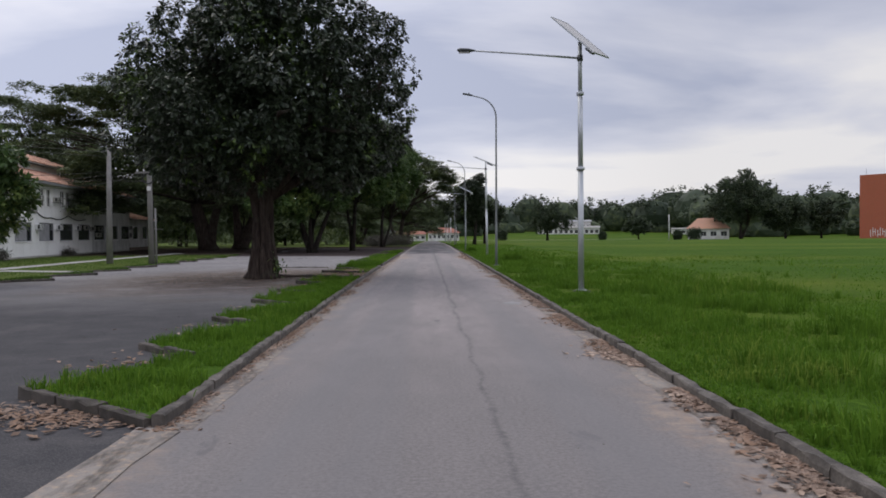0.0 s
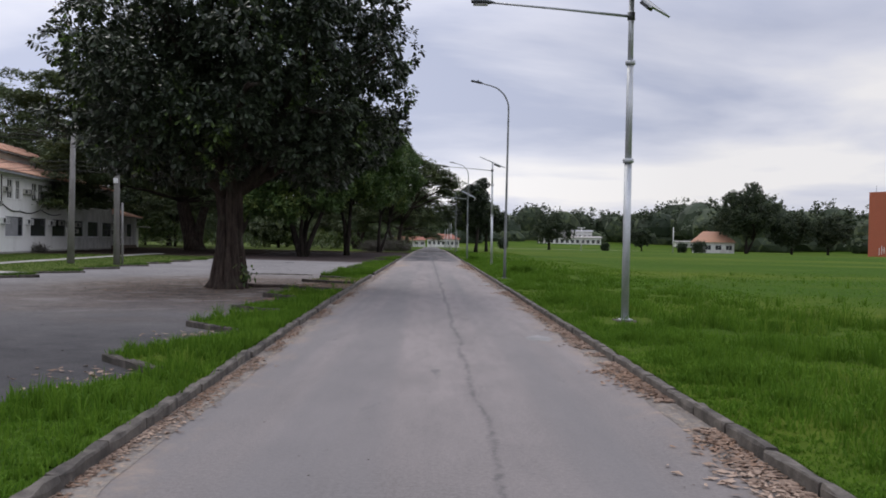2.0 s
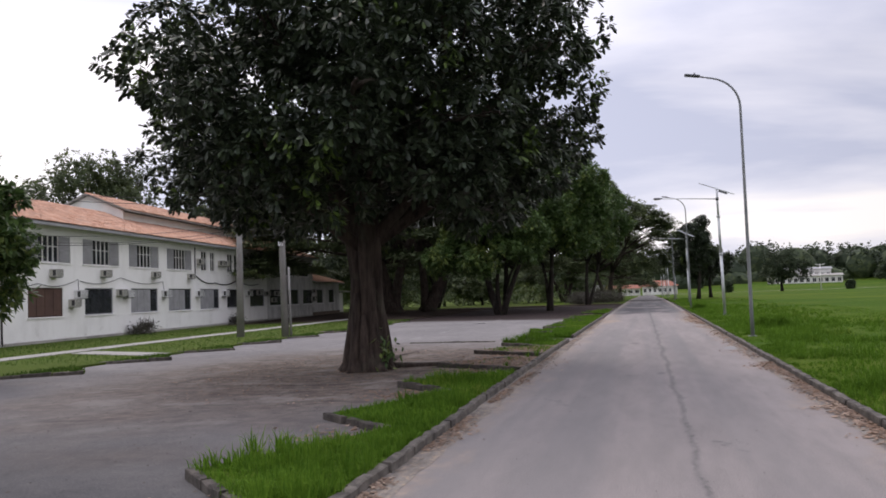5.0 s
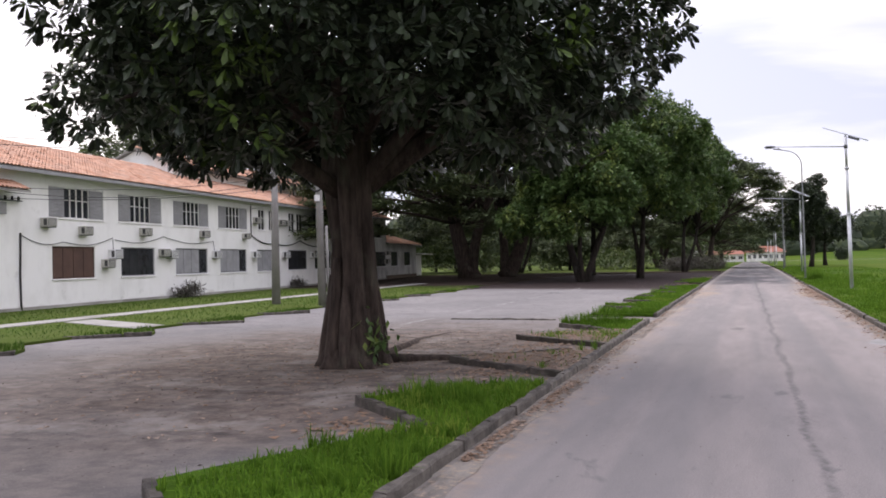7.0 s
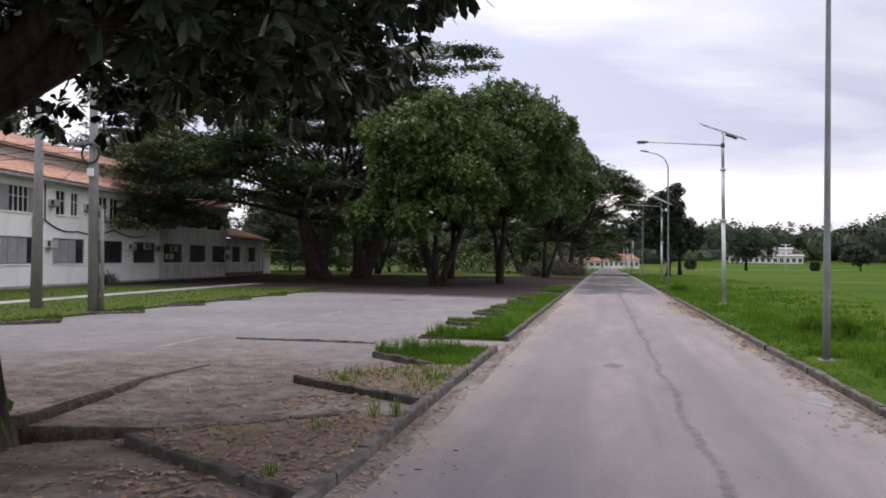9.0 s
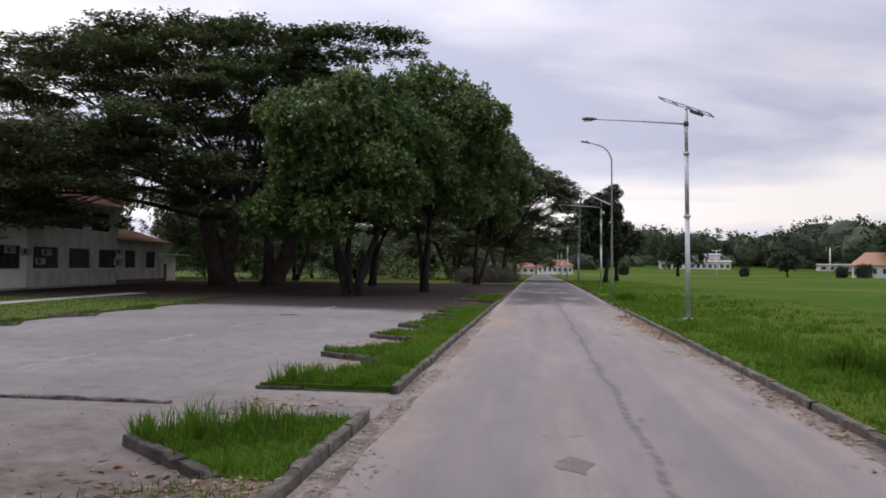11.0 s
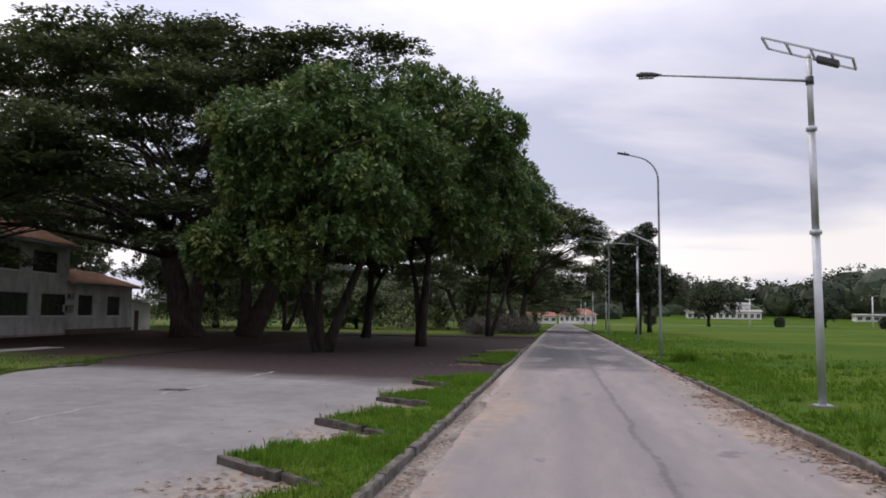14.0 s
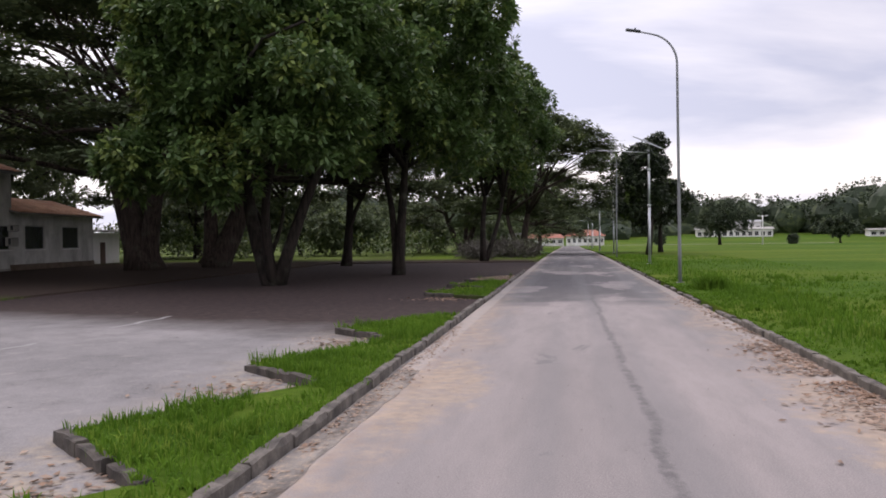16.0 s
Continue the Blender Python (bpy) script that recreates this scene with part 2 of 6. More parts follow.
def parking_material():
    k = Nodes("parking_asphalt")
    p = k.coord("World")
    s = k.add("ShaderNodeSeparateXYZ", {0: p})
    x, y = s.outputs[0], s.outputs[1]
    big = k.noise(p, 0.22, 5)
    med = k.noise(p, 1.4, 6, 0.65)
    grain = k.noise(p, 60, 2)
    col = k.mix(k.range(big, 0.35, 0.65), (0.136, 0.131, 0.132), (0.2, 0.189, 0.188))
    col = k.mix(k.range(med, 0.45, 0.7, 0, 0.65), col, (0.09, 0.086, 0.086))
    col = k.mix(k.range(k.noise(p, 2.6, 6, 0.7), 0.55, 0.68, 0, 0.5), col, (0.27, 0.25, 0.235))
    col = k.mix(k.range(grain, 0.45, 0.7, 0, 0.5), col, (0.32, 0.3, 0.29))
    wob = k.math("MULTIPLY", k.math("SUBTRACT", k.noise(p, 0.35, 6, 0.65), 0.5), 9.0)
    # newer, darker tarmac in the first part of the car park
    newer = k.range(k.math("ADD", y, wob), 19, 31, 1, 0)
    dark = k.mix(k.range(med, 0.35, 0.65), (0.028, 0.028, 0.031), (0.048, 0.046, 0.048))
    dark = k.mix(k.range(grain, 0.45, 0.7, 0, 0.3), dark, (0.16, 0.153, 0.15))
    col = k.mix(k.math("MULTIPLY", newer, 0.97), col, dark)
    # soil washed out round the big tree
    dx, dy = k.math("ADD", x, 7.4), k.math("SUBTRACT", y, 36.0)
    r = k.math("SQRT", k.math("ADD", k.math("MULTIPLY", dx, dx), k.math("MULTIPLY", k.math("MULTIPLY", dy, dy), 0.55)))
    soil = k.range(k.math("ADD", r, wob), 4.2, 9.5, 1, 0)
    # leaf litter and dark soil below the grove, canopy shade included in the tone
    silt = k.math("MULTIPLY", k.range(k.math("ADD", x, k.math("MULTIPLY", wob, 0.22)), -5.9, -4.8), k.range(y, 44, 50))
    col = k.mix(k.math("MULTIPLY", silt, k.range(k.noise(p, 2.2, 6, 0.75), 0.4, 0.6, 0.0, 0.75)), col, k.mix(k.range(k.noise(p, 7, 5), 0.4, 0.6), (0.36, 0.295, 0.21), (0.22, 0.185, 0.15)))
    bare = k.noise(p, 0.5, 6, 0.7)
    col = k.mix(k.math("MULTIPLY", k.range(bare, 0.54, 0.68, 0, 0.4), k.math("MULTIPLY", k.range(y, 44, 52, 1, 0), k.range(y, 22, 34, 0.25, 1))), col, (0.26, 0.235, 0.215))
    litter_shade = k.range(k.math("ADD", k.math("ADD", y, k.math("MULTIPLY", wob, 0.35)), k.math("MULTIPLY", x, 0.3)), 67.5, 70.5)
    earth = k.mix(k.range(k.noise(p, 2.5, 6, 0.7), 0.35, 0.68), (0.07, 0.054, 0.046), (0.2, 0.16, 0.137))
    earth = k.mix(k.range(k.noise(p, 0.6, 6, 0.7), 0.52, 0.64, 0, 0.7), earth, (0.26, 0.235, 0.215))
    earth = k.mix(k.range(k.noise(k.stretch(p, 0.5, 1.2, 1), 0.9, 6, 0.7), 0.55, 0.66, 0, 0.75), earth, (0.045, 0.036, 0.033))
    col = k.mix(k.math("MULTIPLY", soil, k.range(med, 0.25, 0.5, 0.55, 1)), col, earth)
    # litter colour taken nearly black: the canopy's shade is painted in
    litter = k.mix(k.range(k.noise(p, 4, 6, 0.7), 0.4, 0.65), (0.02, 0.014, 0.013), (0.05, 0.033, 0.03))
    col = k.mix(litter_shade, col, litter)
    return k.finish(col, 0.92, k.math("ADD", grain, med), 0.3, 0.012, spec=0.18)


def grass_ground_material():
    k = Nodes("field_grass")
    p = k.coord("World")
    big = k.noise(k.stretch(p, 0.45, 1, 1), 0.05, 6, 0.6)
    med = k.noise(p, 0.6, 6, 0.7)
    fine = k.noise(k.stretch(p, 1, 1, 0.3), 14, 5, 0.75)
    col = k.mix(k.range(big, 0.36, 0.64), (0.037, 0.084, 0.008), (0.066, 0.112, 0.014))
    col = k.mix(k.range(med, 0.4, 0.75, 0, 0.7), col, (0.027, 0.07, 0.006))
    col = k.mix(k.range(fine, 0.42, 0.7, 0, 0.6), col, (0.085, 0.15, 0.014))
    col = k.mix(k.range(k.noise(p, 5.5, 6, 0.8), 0.46, 0.62, 0, 0.75), col, (0.016, 0.043, 0.004))
    dry = k.noise(k.stretch(p, 0.5, 1.3, 1), 0.04, 5, 0.65)
    col = k.mix(k.range(dry, 0.46, 0.6, 0, 0.7), col, (0.098, 0.125, 0.017))
    sward = k.noise(k.stretch(p, 0.6, 1.6, 1), 0.16, 5, 0.65)
    col = k.mix(k.range(sward, 0.5, 0.68, 0, 0.55), col, (0.024, 0.066, 0.005))
    # bare leaf-covered soil below the grove, tree shade painted into its dark tone; drier mown lawn before the
    # building
    s = k.add("ShaderNodeSeparateXYZ", {0: p})
    mown = k.math("MULTIPLY", k.range(s.outputs[0], -16, -17.5), k.range(k.noise(p, 0.5, 5), 0.3, 0.6, 0.55, 0.95))
    col = k.mix(mown, col, k.mix(k.range(fine, 0.35, 0.65), (0.055, 0.085, 0.018), (0.095, 0.115, 0.033)))
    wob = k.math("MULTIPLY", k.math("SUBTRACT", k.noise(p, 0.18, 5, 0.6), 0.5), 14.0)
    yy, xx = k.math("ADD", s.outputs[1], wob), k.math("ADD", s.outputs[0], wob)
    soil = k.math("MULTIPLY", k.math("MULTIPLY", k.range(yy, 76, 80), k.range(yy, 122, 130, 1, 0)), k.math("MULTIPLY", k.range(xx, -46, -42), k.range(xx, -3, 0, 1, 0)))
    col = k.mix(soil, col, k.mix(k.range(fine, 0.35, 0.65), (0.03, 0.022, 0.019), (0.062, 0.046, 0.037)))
    return k.finish(col, 0.95, k.math("ADD", fine, med), 0.4, 0.1, spec=0.04)


def leaf_material(name, dark, light, young, amount=0.05, gloss=0.5, through_light=0.16, spec=0.35):
    k = Nodes(name)
    g = k.add("ShaderNodeNewGeometry")
    r = g.outputs["Random Per Island"]
    clump = k.noise(k.coord(), 0.55, 3)
    col = k.mix(k.range(r, 0.0, 1.0), dark, light)
    col = k.mix(k.range(clump, 0.35, 0.68, 0, 0.5), col, tuple(0.7 * c for c in dark))
    col = k.mix(k.range(k.math("ADD", k.math("MULTIPLY", r, 0.25), k.noise(k.coord(), 0.33, 2)), 0.78 - amount, 0.86 - amount), col, young)
    k.finish(col, gloss, spec=spec)
    tr = k.add("ShaderNodeBsdfTranslucent", {"Color": col})
    mx = k.add("ShaderNodeMixShader", {0: through_light})
    k.l.new(k.b.outputs[0], mx.inputs[1])
    k.l.new(tr.outputs[0], mx.inputs[2])
    k.l.new(mx.outputs[0], k.n["Material Output"].inputs[0])
    return k.m


def bark_material(name, c1, c2):
    k = Nodes(name)
    v = k.coord()
    rid = k.noise(k.stretch(v, 1, 1, 0.14), 7, 6, 0.7)
    fine = k.noise(v, 35, 4)
    col = k.mix(k.range(rid, 0.35, 0.65), c1, c2)
    col = k.mix(k.range(k.noise(v, 1.3), 0.55, 0.75, 0, 0.4), col, (0.12, 0.13, 0.1))
    return k.finish(col, 0.92, k.math("ADD", rid, k.math("MULTIPLY", fine, 0.3)), 0.9, 0.06, spec=0.2)


def plaster_material():
    k = Nodes("stained_white_plaster")
    v = k.coord()
    st = k.noise(k.stretch(v, 1.0, 1.0, 0.45), 0.9, 5, 0.6)
    fine = k.noise(v, 26, 4)
    z = k.add("ShaderNodeSeparateXYZ", {0: v}).outputs[2]
    col = k.mix(k.range(st, 0.45, 0.75, 0, 0.5), (0.78, 0.775, 0.76), (0.58, 0.57, 0.55))
    col = k.mix(k.range(k.noise(v, 0.9, 6, 0.7), 0.6, 0.72, 0, 0.4), col, (0.36, 0.35, 0.33))
    # splash-back stains from the soil
    spl = k.math("MULTIPLY", k.range(k.math("ADD", z, k.math("MULTIPLY", st, 1.1)), 0.45, 0.85, 1, 0), 0.7)
    col = k.mix(spl, col, (0.34, 0.29, 0.24))
    return k.finish(col, 0.88, fine, 0.15, 0.01, spec=0.2)


# stained plaster with the rain tree's shade put into its grey
def shaded_plaster():
    k = Nodes("shaded_stained_plaster")
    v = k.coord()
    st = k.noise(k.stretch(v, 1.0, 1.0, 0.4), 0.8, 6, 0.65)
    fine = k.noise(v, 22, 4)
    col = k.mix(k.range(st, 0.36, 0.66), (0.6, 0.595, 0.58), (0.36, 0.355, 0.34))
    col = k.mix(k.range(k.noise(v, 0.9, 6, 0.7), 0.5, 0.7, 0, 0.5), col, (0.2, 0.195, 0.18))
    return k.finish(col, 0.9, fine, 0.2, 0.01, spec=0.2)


def tile_material():
    k = Nodes("clay_roof_tile")
    v = k.coord()
    rnd = k.add("ShaderNodeNewGeometry").outputs["Random Per Island"]
    col = k.mix(rnd, (0.44, 0.225, 0.145), (0.6, 0.37, 0.265))
    col = k.mix(k.range(k.noise(v, 1.1, 6, 0.7), 0.45, 0.68, 0, 0.65), col, (0.36, 0.25, 0.2))
    return k.finish(col, 0.85, k.noise(v, 20), 0.3, 0.01, spec=0.2)


def brick_wall_material():
    k = Nodes("red_brick_facing")
    v = k.coord()
    b = k.add("ShaderNodeTexBrick", {"Vector": k.add("ShaderNodeMapping", {"Vector": v, "Rotation": (radians(90), 0, 0)}).outputs[0], "Color1": (0.37, 0.105, 0.062, 1), "Color2": (0.42, 0.125, 0.072, 1), "Mortar": (0.34, 0.12, 0.08, 1), "Scale": 1.6})
    col = k.mix(k.range(k.noise(v, 0.3, 5), 0.45, 0.7, 0, 0.4), b.outputs[0], (0.34, 0.115, 0.065))
    return k.finish(col, 0.9, b.outputs[1], 0.2, 0.01, spec=0.2)


M_GUTTER = gutter_material()
M_ROAD, M_PARK, M_FIELD = road_material(), parking_material(), grass_ground_material()
M_KERB = simple("weathered_kerb_concrete", (0.066, 0.058, 0.05), (0.19, 0.168, 0.146), 4.5, 38, 0.95, 0.9, coarse=2.6, coarse_color=(0.042, 0.037, 0.033))
M_DARK_KERB = simple("dark_kerb_concrete", (0.04, 0.034, 0.03), (0.13, 0.112, 0.096), 3.0, 38, 0.95, 0.9, coarse=1.7, coarse_color=(0.03, 0.028, 0.02))
M_CONC = simple("old_concrete", (0.3, 0.29, 0.27), (0.4, 0.385, 0.36), 1.2, 25, 0.92, 0.4, coarse=0.6, coarse_color=(0.16, 0.15, 0.14))
M_POLE_CONC = simple("grey_pole_concrete", (0.18, 0.172, 0.162), (0.26, 0.25, 0.24), 1.5, 25, 0.9, 0.3)
M_STEEL = simple("galvanised_steel", (0.42, 0.44, 0.46), (0.56, 0.58, 0.6), 2.0, 30, 0.5, 0.08, 0.55)
M_AGED = simple("aged_grey_steel", (0.19, 0.2, 0.21), (0.28, 0.29, 0.3), 2.0, 30, 0.6, 0.08, 0.3)
M_DARKMETAL = simple("dark_grey_metal", (0.07, 0.075, 0.08), (0.11, 0.115, 0.12), 3, 30, 0.5, 0.05, 0.5)
M_PANEL = simple("solar_cell_glass", (0.018, 0.022, 0.04), (0.03, 0.035, 0.06), 2, 20, 0.18, 0.0)
M_BACKSHEET = simple("white_panel_backsheet", (0.5, 0.5, 0.52), (0.58, 0.58, 0.6), 2, 20, 0.6, 0.02)
M_DIFF = simple("lamp_diffuser", (0.5, 0.5, 0.5), (0.6, 0.6, 0.6), 3, 20, 0.3, 0.02)
M_REDROOF = simple("weathered_red_roof", (0.26, 0.1, 0.07), (0.36, 0.15, 0.1), 1.5, 12, 0.9, 0.3, coarse=0.5, coarse_color=(0.2, 0.1, 0.08))
M_SHADE_PLASTER = shaded_plaster()
M_PLASTER, M_TILE, M_BRICK = plaster_material(), tile_material(), brick_wall_material()
M_WHITE = simple("white_paint", (0.68, 0.68, 0.66), (0.78, 0.78, 0.76), 0.8, 12, 0.8, 0.1, coarse=0.5, coarse_color=(0.5, 0.48, 0.45))
M_SHUTTER = simple("grey_shutter_paint", (0.24, 0.24, 0.25), (0.34, 0.34, 0.35), 1.5, 14, 0.7, 0.1)
M_BROWNSH = simple("brown_painted_shutter", (0.075, 0.04, 0.032), (0.11, 0.06, 0.045), 1.5, 14, 0.6, 0.1)
M_GLASS = simple("dusty_window_glass", (0.018, 0.02, 0.024), (0.04, 0.043, 0.05), 1.2, 14, 0.15, 0.0, spec=0.5)
M_AC = simple("yellowed_plastic", (0.42, 0.41, 0.37), (0.5, 0.49, 0.45), 2, 20, 0.6, 0.05)
M_ACW = simple("white_enamel", (0.68, 0.68, 0.68), (0.75, 0.75, 0.75), 2, 20, 0.5, 0.03)
M_GRILLE = simple("dark_grille", (0.04, 0.04, 0.042), (0.07, 0.07, 0.07), 4, 30, 0.7, 0.1)
M_CABLE = simple("black_cable", (0.02, 0.02, 0.02), (0.035, 0.035, 0.035), 4, 30, 0.6, 0.02)
M_BARK = bark_material("dark_ridged_bark", (0.022, 0.016, 0.014), (0.085, 0.064, 0.054))
# brown bark taken almost black, shade under the crowns put into its colour
M_BARK2 = bark_material("shaded_brown_bark", (0.012, 0.01, 0.009), (0.04, 0.032, 0.027))
M_LEAF_BIG = leaf_material("dark_glossy_leaf", (0.021, 0.031, 0.019), (0.052, 0.072, 0.037), (0.085, 0.135, 0.028), 0.03, 0.4, 0.04)
M_LEAF_GREEN = leaf_material("mid_green_leaf", (0.052, 0.098, 0.03), (0.118, 0.19, 0.056), (0.17, 0.225, 0.06), 0.09, 0.45, 0.3)
M_LEAF_FINE = leaf_material("feathery_dark_leaf", (0.062, 0.086, 0.042), (0.12, 0.152, 0.066), (0.125, 0.155, 0.05), 0.06, 0.7, 0.26)
# distant foliage: haze put into the leaf colour as a greyer green
M_LEAF_FAR = leaf_material("hazy_far_leaf", (0.032, 0.05, 0.027), (0.06, 0.085, 0.042), (0.08, 0.105, 0.045), 0.08, 0.7)
M_LEAF_HEDGE = leaf_material("undergrowth_leaf", (0.035, 0.065, 0.013), (0.085, 0.125, 0.028), (0.13, 0.16, 0.05), 0.1, 0.6)
M_BLADE = leaf_material("grass_blade", (0.06, 0.138, 0.013), (0.138, 0.248, 0.028), (0.18, 0.25, 0.04), 0.0, 0.8, 0.34, 0.08)
M_LAWN = leaf_material("mown_lawn_blade", (0.04, 0.09, 0.012), (0.075, 0.14, 0.022), (0.13, 0.155, 0.045), 0.06, 0.8, 0.3, 0.1)
M_DRYLEAF = leaf_material("dry_fallen_leaf", (0.16, 0.105, 0.075), (0.52, 0.39, 0.3), (0.26, 0.165, 0.11), 0.12, 0.8)
M_DEBRIS = leaf_material("ground_debris", (0.045, 0.036, 0.03), (0.13, 0.1, 0.082), (0.32, 0.29, 0.26), 0.02, 0.9)
M_SOIL = simple("dry_brown_soil", (0.11, 0.08, 0.06), (0.19, 0.145, 0.11), 1.8, 30, 0.95, 0.5)
M_CRACK = simple("dark_joint_filler", (0.128, 0.116, 0.112), (0.19, 0.171, 0.165), 6, 50, 0.95, 0.5)
M_LINE = simple("worn_white_marking", (0.2, 0.195, 0.19), (0.3, 0.29, 0.285), 3.5, 30, 0.9, 0.2)

# ---------------- mesh helpers ----------------


def thing(name, x, y, z, rz=0.0):
    e = new(name)
    e.empty_display_size = 0.2
    e.matrix_world = pose(x, y, z, 0, 0, rz)
    return e


def raw(name, verts, faces, material, parent=None, smooth=False, label=""):
    me = bpy.data.meshes.new(name)
    me.from_pydata([tuple(v) for v in verts], [], [tuple(f) for f in faces])
    me.materials.append(material)
    if smooth:
        me.polygons.foreach_set("use_smooth", [True] * len(me.polygons))
    me.update()
    ob = new(name, me)
    if parent is not None:
        ob.parent = parent
    if label:
        ob["label"] = label
    return ob


def part(name, bm, material, parent, label="", smooth=False):
    me = bpy.data.meshes.new(name)
    bm.to_mesh(me)
    bm.free()
    me.materials.append(material)
    if smooth:
        me.polygons.foreach_set("use_smooth", [True] * len(me.polygons))
    ob = new(name, me)
    if parent is not None:
        ob.parent = parent
    if label:
        ob["label"] = label
    return ob


def add_box(bm, x0, x1, y0, y1, z0, z1, bevel=0.0, m=None):
    r = bmesh.ops.create_cube(bm, size=1.0)
    vs = r["verts"]
    bmesh.ops.scale(bm, vec=(x1 - x0, y1 - y0, z1 - z0), verts=vs)
    bmesh.ops.translate(bm, vec=((x0 + x1) / 2, (y0 + y1) / 2, (z0 + z1) / 2), verts=vs)
    if bevel:
        es = list({e for v in vs for e in v.link_edges})
        r2 = bmesh.ops.bevel(bm, geom=es, offset=bevel, segments=1, affect="EDGES")
        vs = list({v for f in r2["faces"] for v in f.verts} | {v for v in vs if v.is_valid})
    if m is not None:
        bmesh.ops.transform(bm, matrix=m, verts=vs)
    return vs


def box(name, parent, material, x0, x1, y0, y1, z0, z1, bevel=0.0, label=""):
    bm = bmesh.new()
    add_box(bm, x0, x1, y0, y1, z0, z1, bevel)
    return part(name, bm, material, parent, label)


def add_tube(bm, pts, radii, segs=10, wobble=None, cap=True):
    """A tapered tube along pts; wobble(angle, i) scales the radius."""
    pts = [Vector(p) for p in pts]
    rings = []
    side = None
    for i, p in enumerate(pts):
        d = (pts[min(i + 1, len(pts) - 1)] - pts[max(i - 1, 0)]).normalized()
        if side is None:
            side = d.orthogonal().normalized()
        side = (side - d * side.dot(d)).normalized()
        up = d.cross(side)
        ring = []
        for j in range(segs):
            a = 2 * math.pi * j / segs
            r = radii[i] * (wobble(a, i) if wobble else 1.0)
            ring.append(bm.verts.new(p + (side * math.cos(a) + up * math.sin(a)) * r))
        rings.append(ring)
    for a, b in zip(rings, rings[1:]):
        for j in range(segs):
            bm.faces.new((a[j], a[(j + 1) % segs], b[(j + 1) % segs], b[j]))
    if cap:
        bm.faces.new(list(reversed(rings[0])))
        bm.faces.new(rings[-1])


def tube(name, parent, material, pts, radii, segs=10, label="", smooth=True):
    bm = bmesh.new()
    add_tube(bm, pts, radii if isinstance(radii, (list, tuple)) else [radii] * len(pts), segs)
    return part(name, bm, material, parent, label, smooth)


def smoothstep(a, b, v):
    t = min(1.0, max(0.0, (v - a) / (b - a)))
    return t * t * (3 - 2 * t)


def dip(y):
    """The land falls by about a metre towards the far end of the road."""
    return -1.1 * smoothstep(120, 330, y)


def ground_z(x, y):
    if x > 3.3:
        base = 0.10
    elif x < -20.02 or (x < -3.17 and y > 118.05):
        base = 0.06
    else:
        base = -0.05
    return base + dip(y)


# ---------------- ground, road, parking ----------------
GX = [-2500, -1200, -600, -300, -150, -80, -50, -35, -20.05, -20.0, -12, -3.2, -3.15, 3.29, 3.31, 8, 16, 30, 60, 110, 200, 400, 800, 1400, 2500]
GY = [-400, -120, -40, -10, 20, 50, 80, 100, 118, 118.1, 140, 170, 200, 230, 260, 290, 330, 420, 600, 1000, 1700, 2600]
verts = [(x, y, ground_z(x, y)) for y in GY for x in GX]
nx = len(GX)
faces = [(j * nx + i, j * nx + i + 1, (j + 1) * nx + i + 1, (j + 1) * nx + i) for j in range(len(GY) - 1) for i in range(nx - 1)]
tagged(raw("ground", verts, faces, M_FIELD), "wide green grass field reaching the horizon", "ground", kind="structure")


def strip(name, material, x0, x1, ys, z, label, category):
    vs = [(x, y, z + dip(y)) for y in ys for x in (x0, x1)]
    fs = [(2 * i, 2 * i + 1, 2 * i + 3, 2 * i + 2) for i in range(len(ys) - 1)]
    return tagged(raw(name, vs, fs, material), label, category, kind="structure")


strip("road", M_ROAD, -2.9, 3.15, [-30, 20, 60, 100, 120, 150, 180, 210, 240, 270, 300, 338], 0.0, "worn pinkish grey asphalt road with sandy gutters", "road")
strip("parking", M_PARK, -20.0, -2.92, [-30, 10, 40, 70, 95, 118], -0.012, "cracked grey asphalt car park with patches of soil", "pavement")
bm = bmesh.new()
for x0, x1, y0, y1, z in ((-70, 90, 338, 345, dip(340) + 0.12),):
    vs = [bm.verts.new(v) for v in ((x0, y0, z), (x1, y0, z), (x1, y1, z), (x0, y1, z))]
    bm.faces.new(vs)
tagged(part("cross_road", bm, M_ROAD, None), "grey asphalt cross road at the far end", "road", kind="structure")

# concrete gutters beside the kerbs, broken along the edge of the asphalt
def gutter_strip(x_kerb, side, y0, y1, seed):
    rg = np.random.default_rng(seed)
    ys = np.arange(y0, y1, 0.22)
    vs, fs = [], []
    for i, yy in enumerate(ys):
        w = 0.34 + 0.07 * noise.noise((seed, yy * 0.35, 0)) + 0.05 * noise.noise((seed, yy * 2.1, 4)) + rg.uniform(-0.012, 0.012)
        xk = x_kerb(yy)
        vs += [(xk, yy, 0.006), (xk + side * w, yy, 0.004)]
        if i:
            q = (2 * i - 2, 2 * i - 1, 2 * i + 1, 2 * i)
            fs.append(q if side > 0 else q[::-1])
    return tagged(raw("gutter", vs, fs, M_GUTTER), "stained concrete gutter strip with sand beside the kerb", "gutter", kind="structure")


gutter_strip(lambda yy: -2.9 + 0.24 * max(0.0, 1 - (yy - 8) / 24) if yy > 8 else -2.66, 1, 7.6, 66, 3)
gutter_strip(lambda yy: 3.15, -1, 0.0, 60, 8)

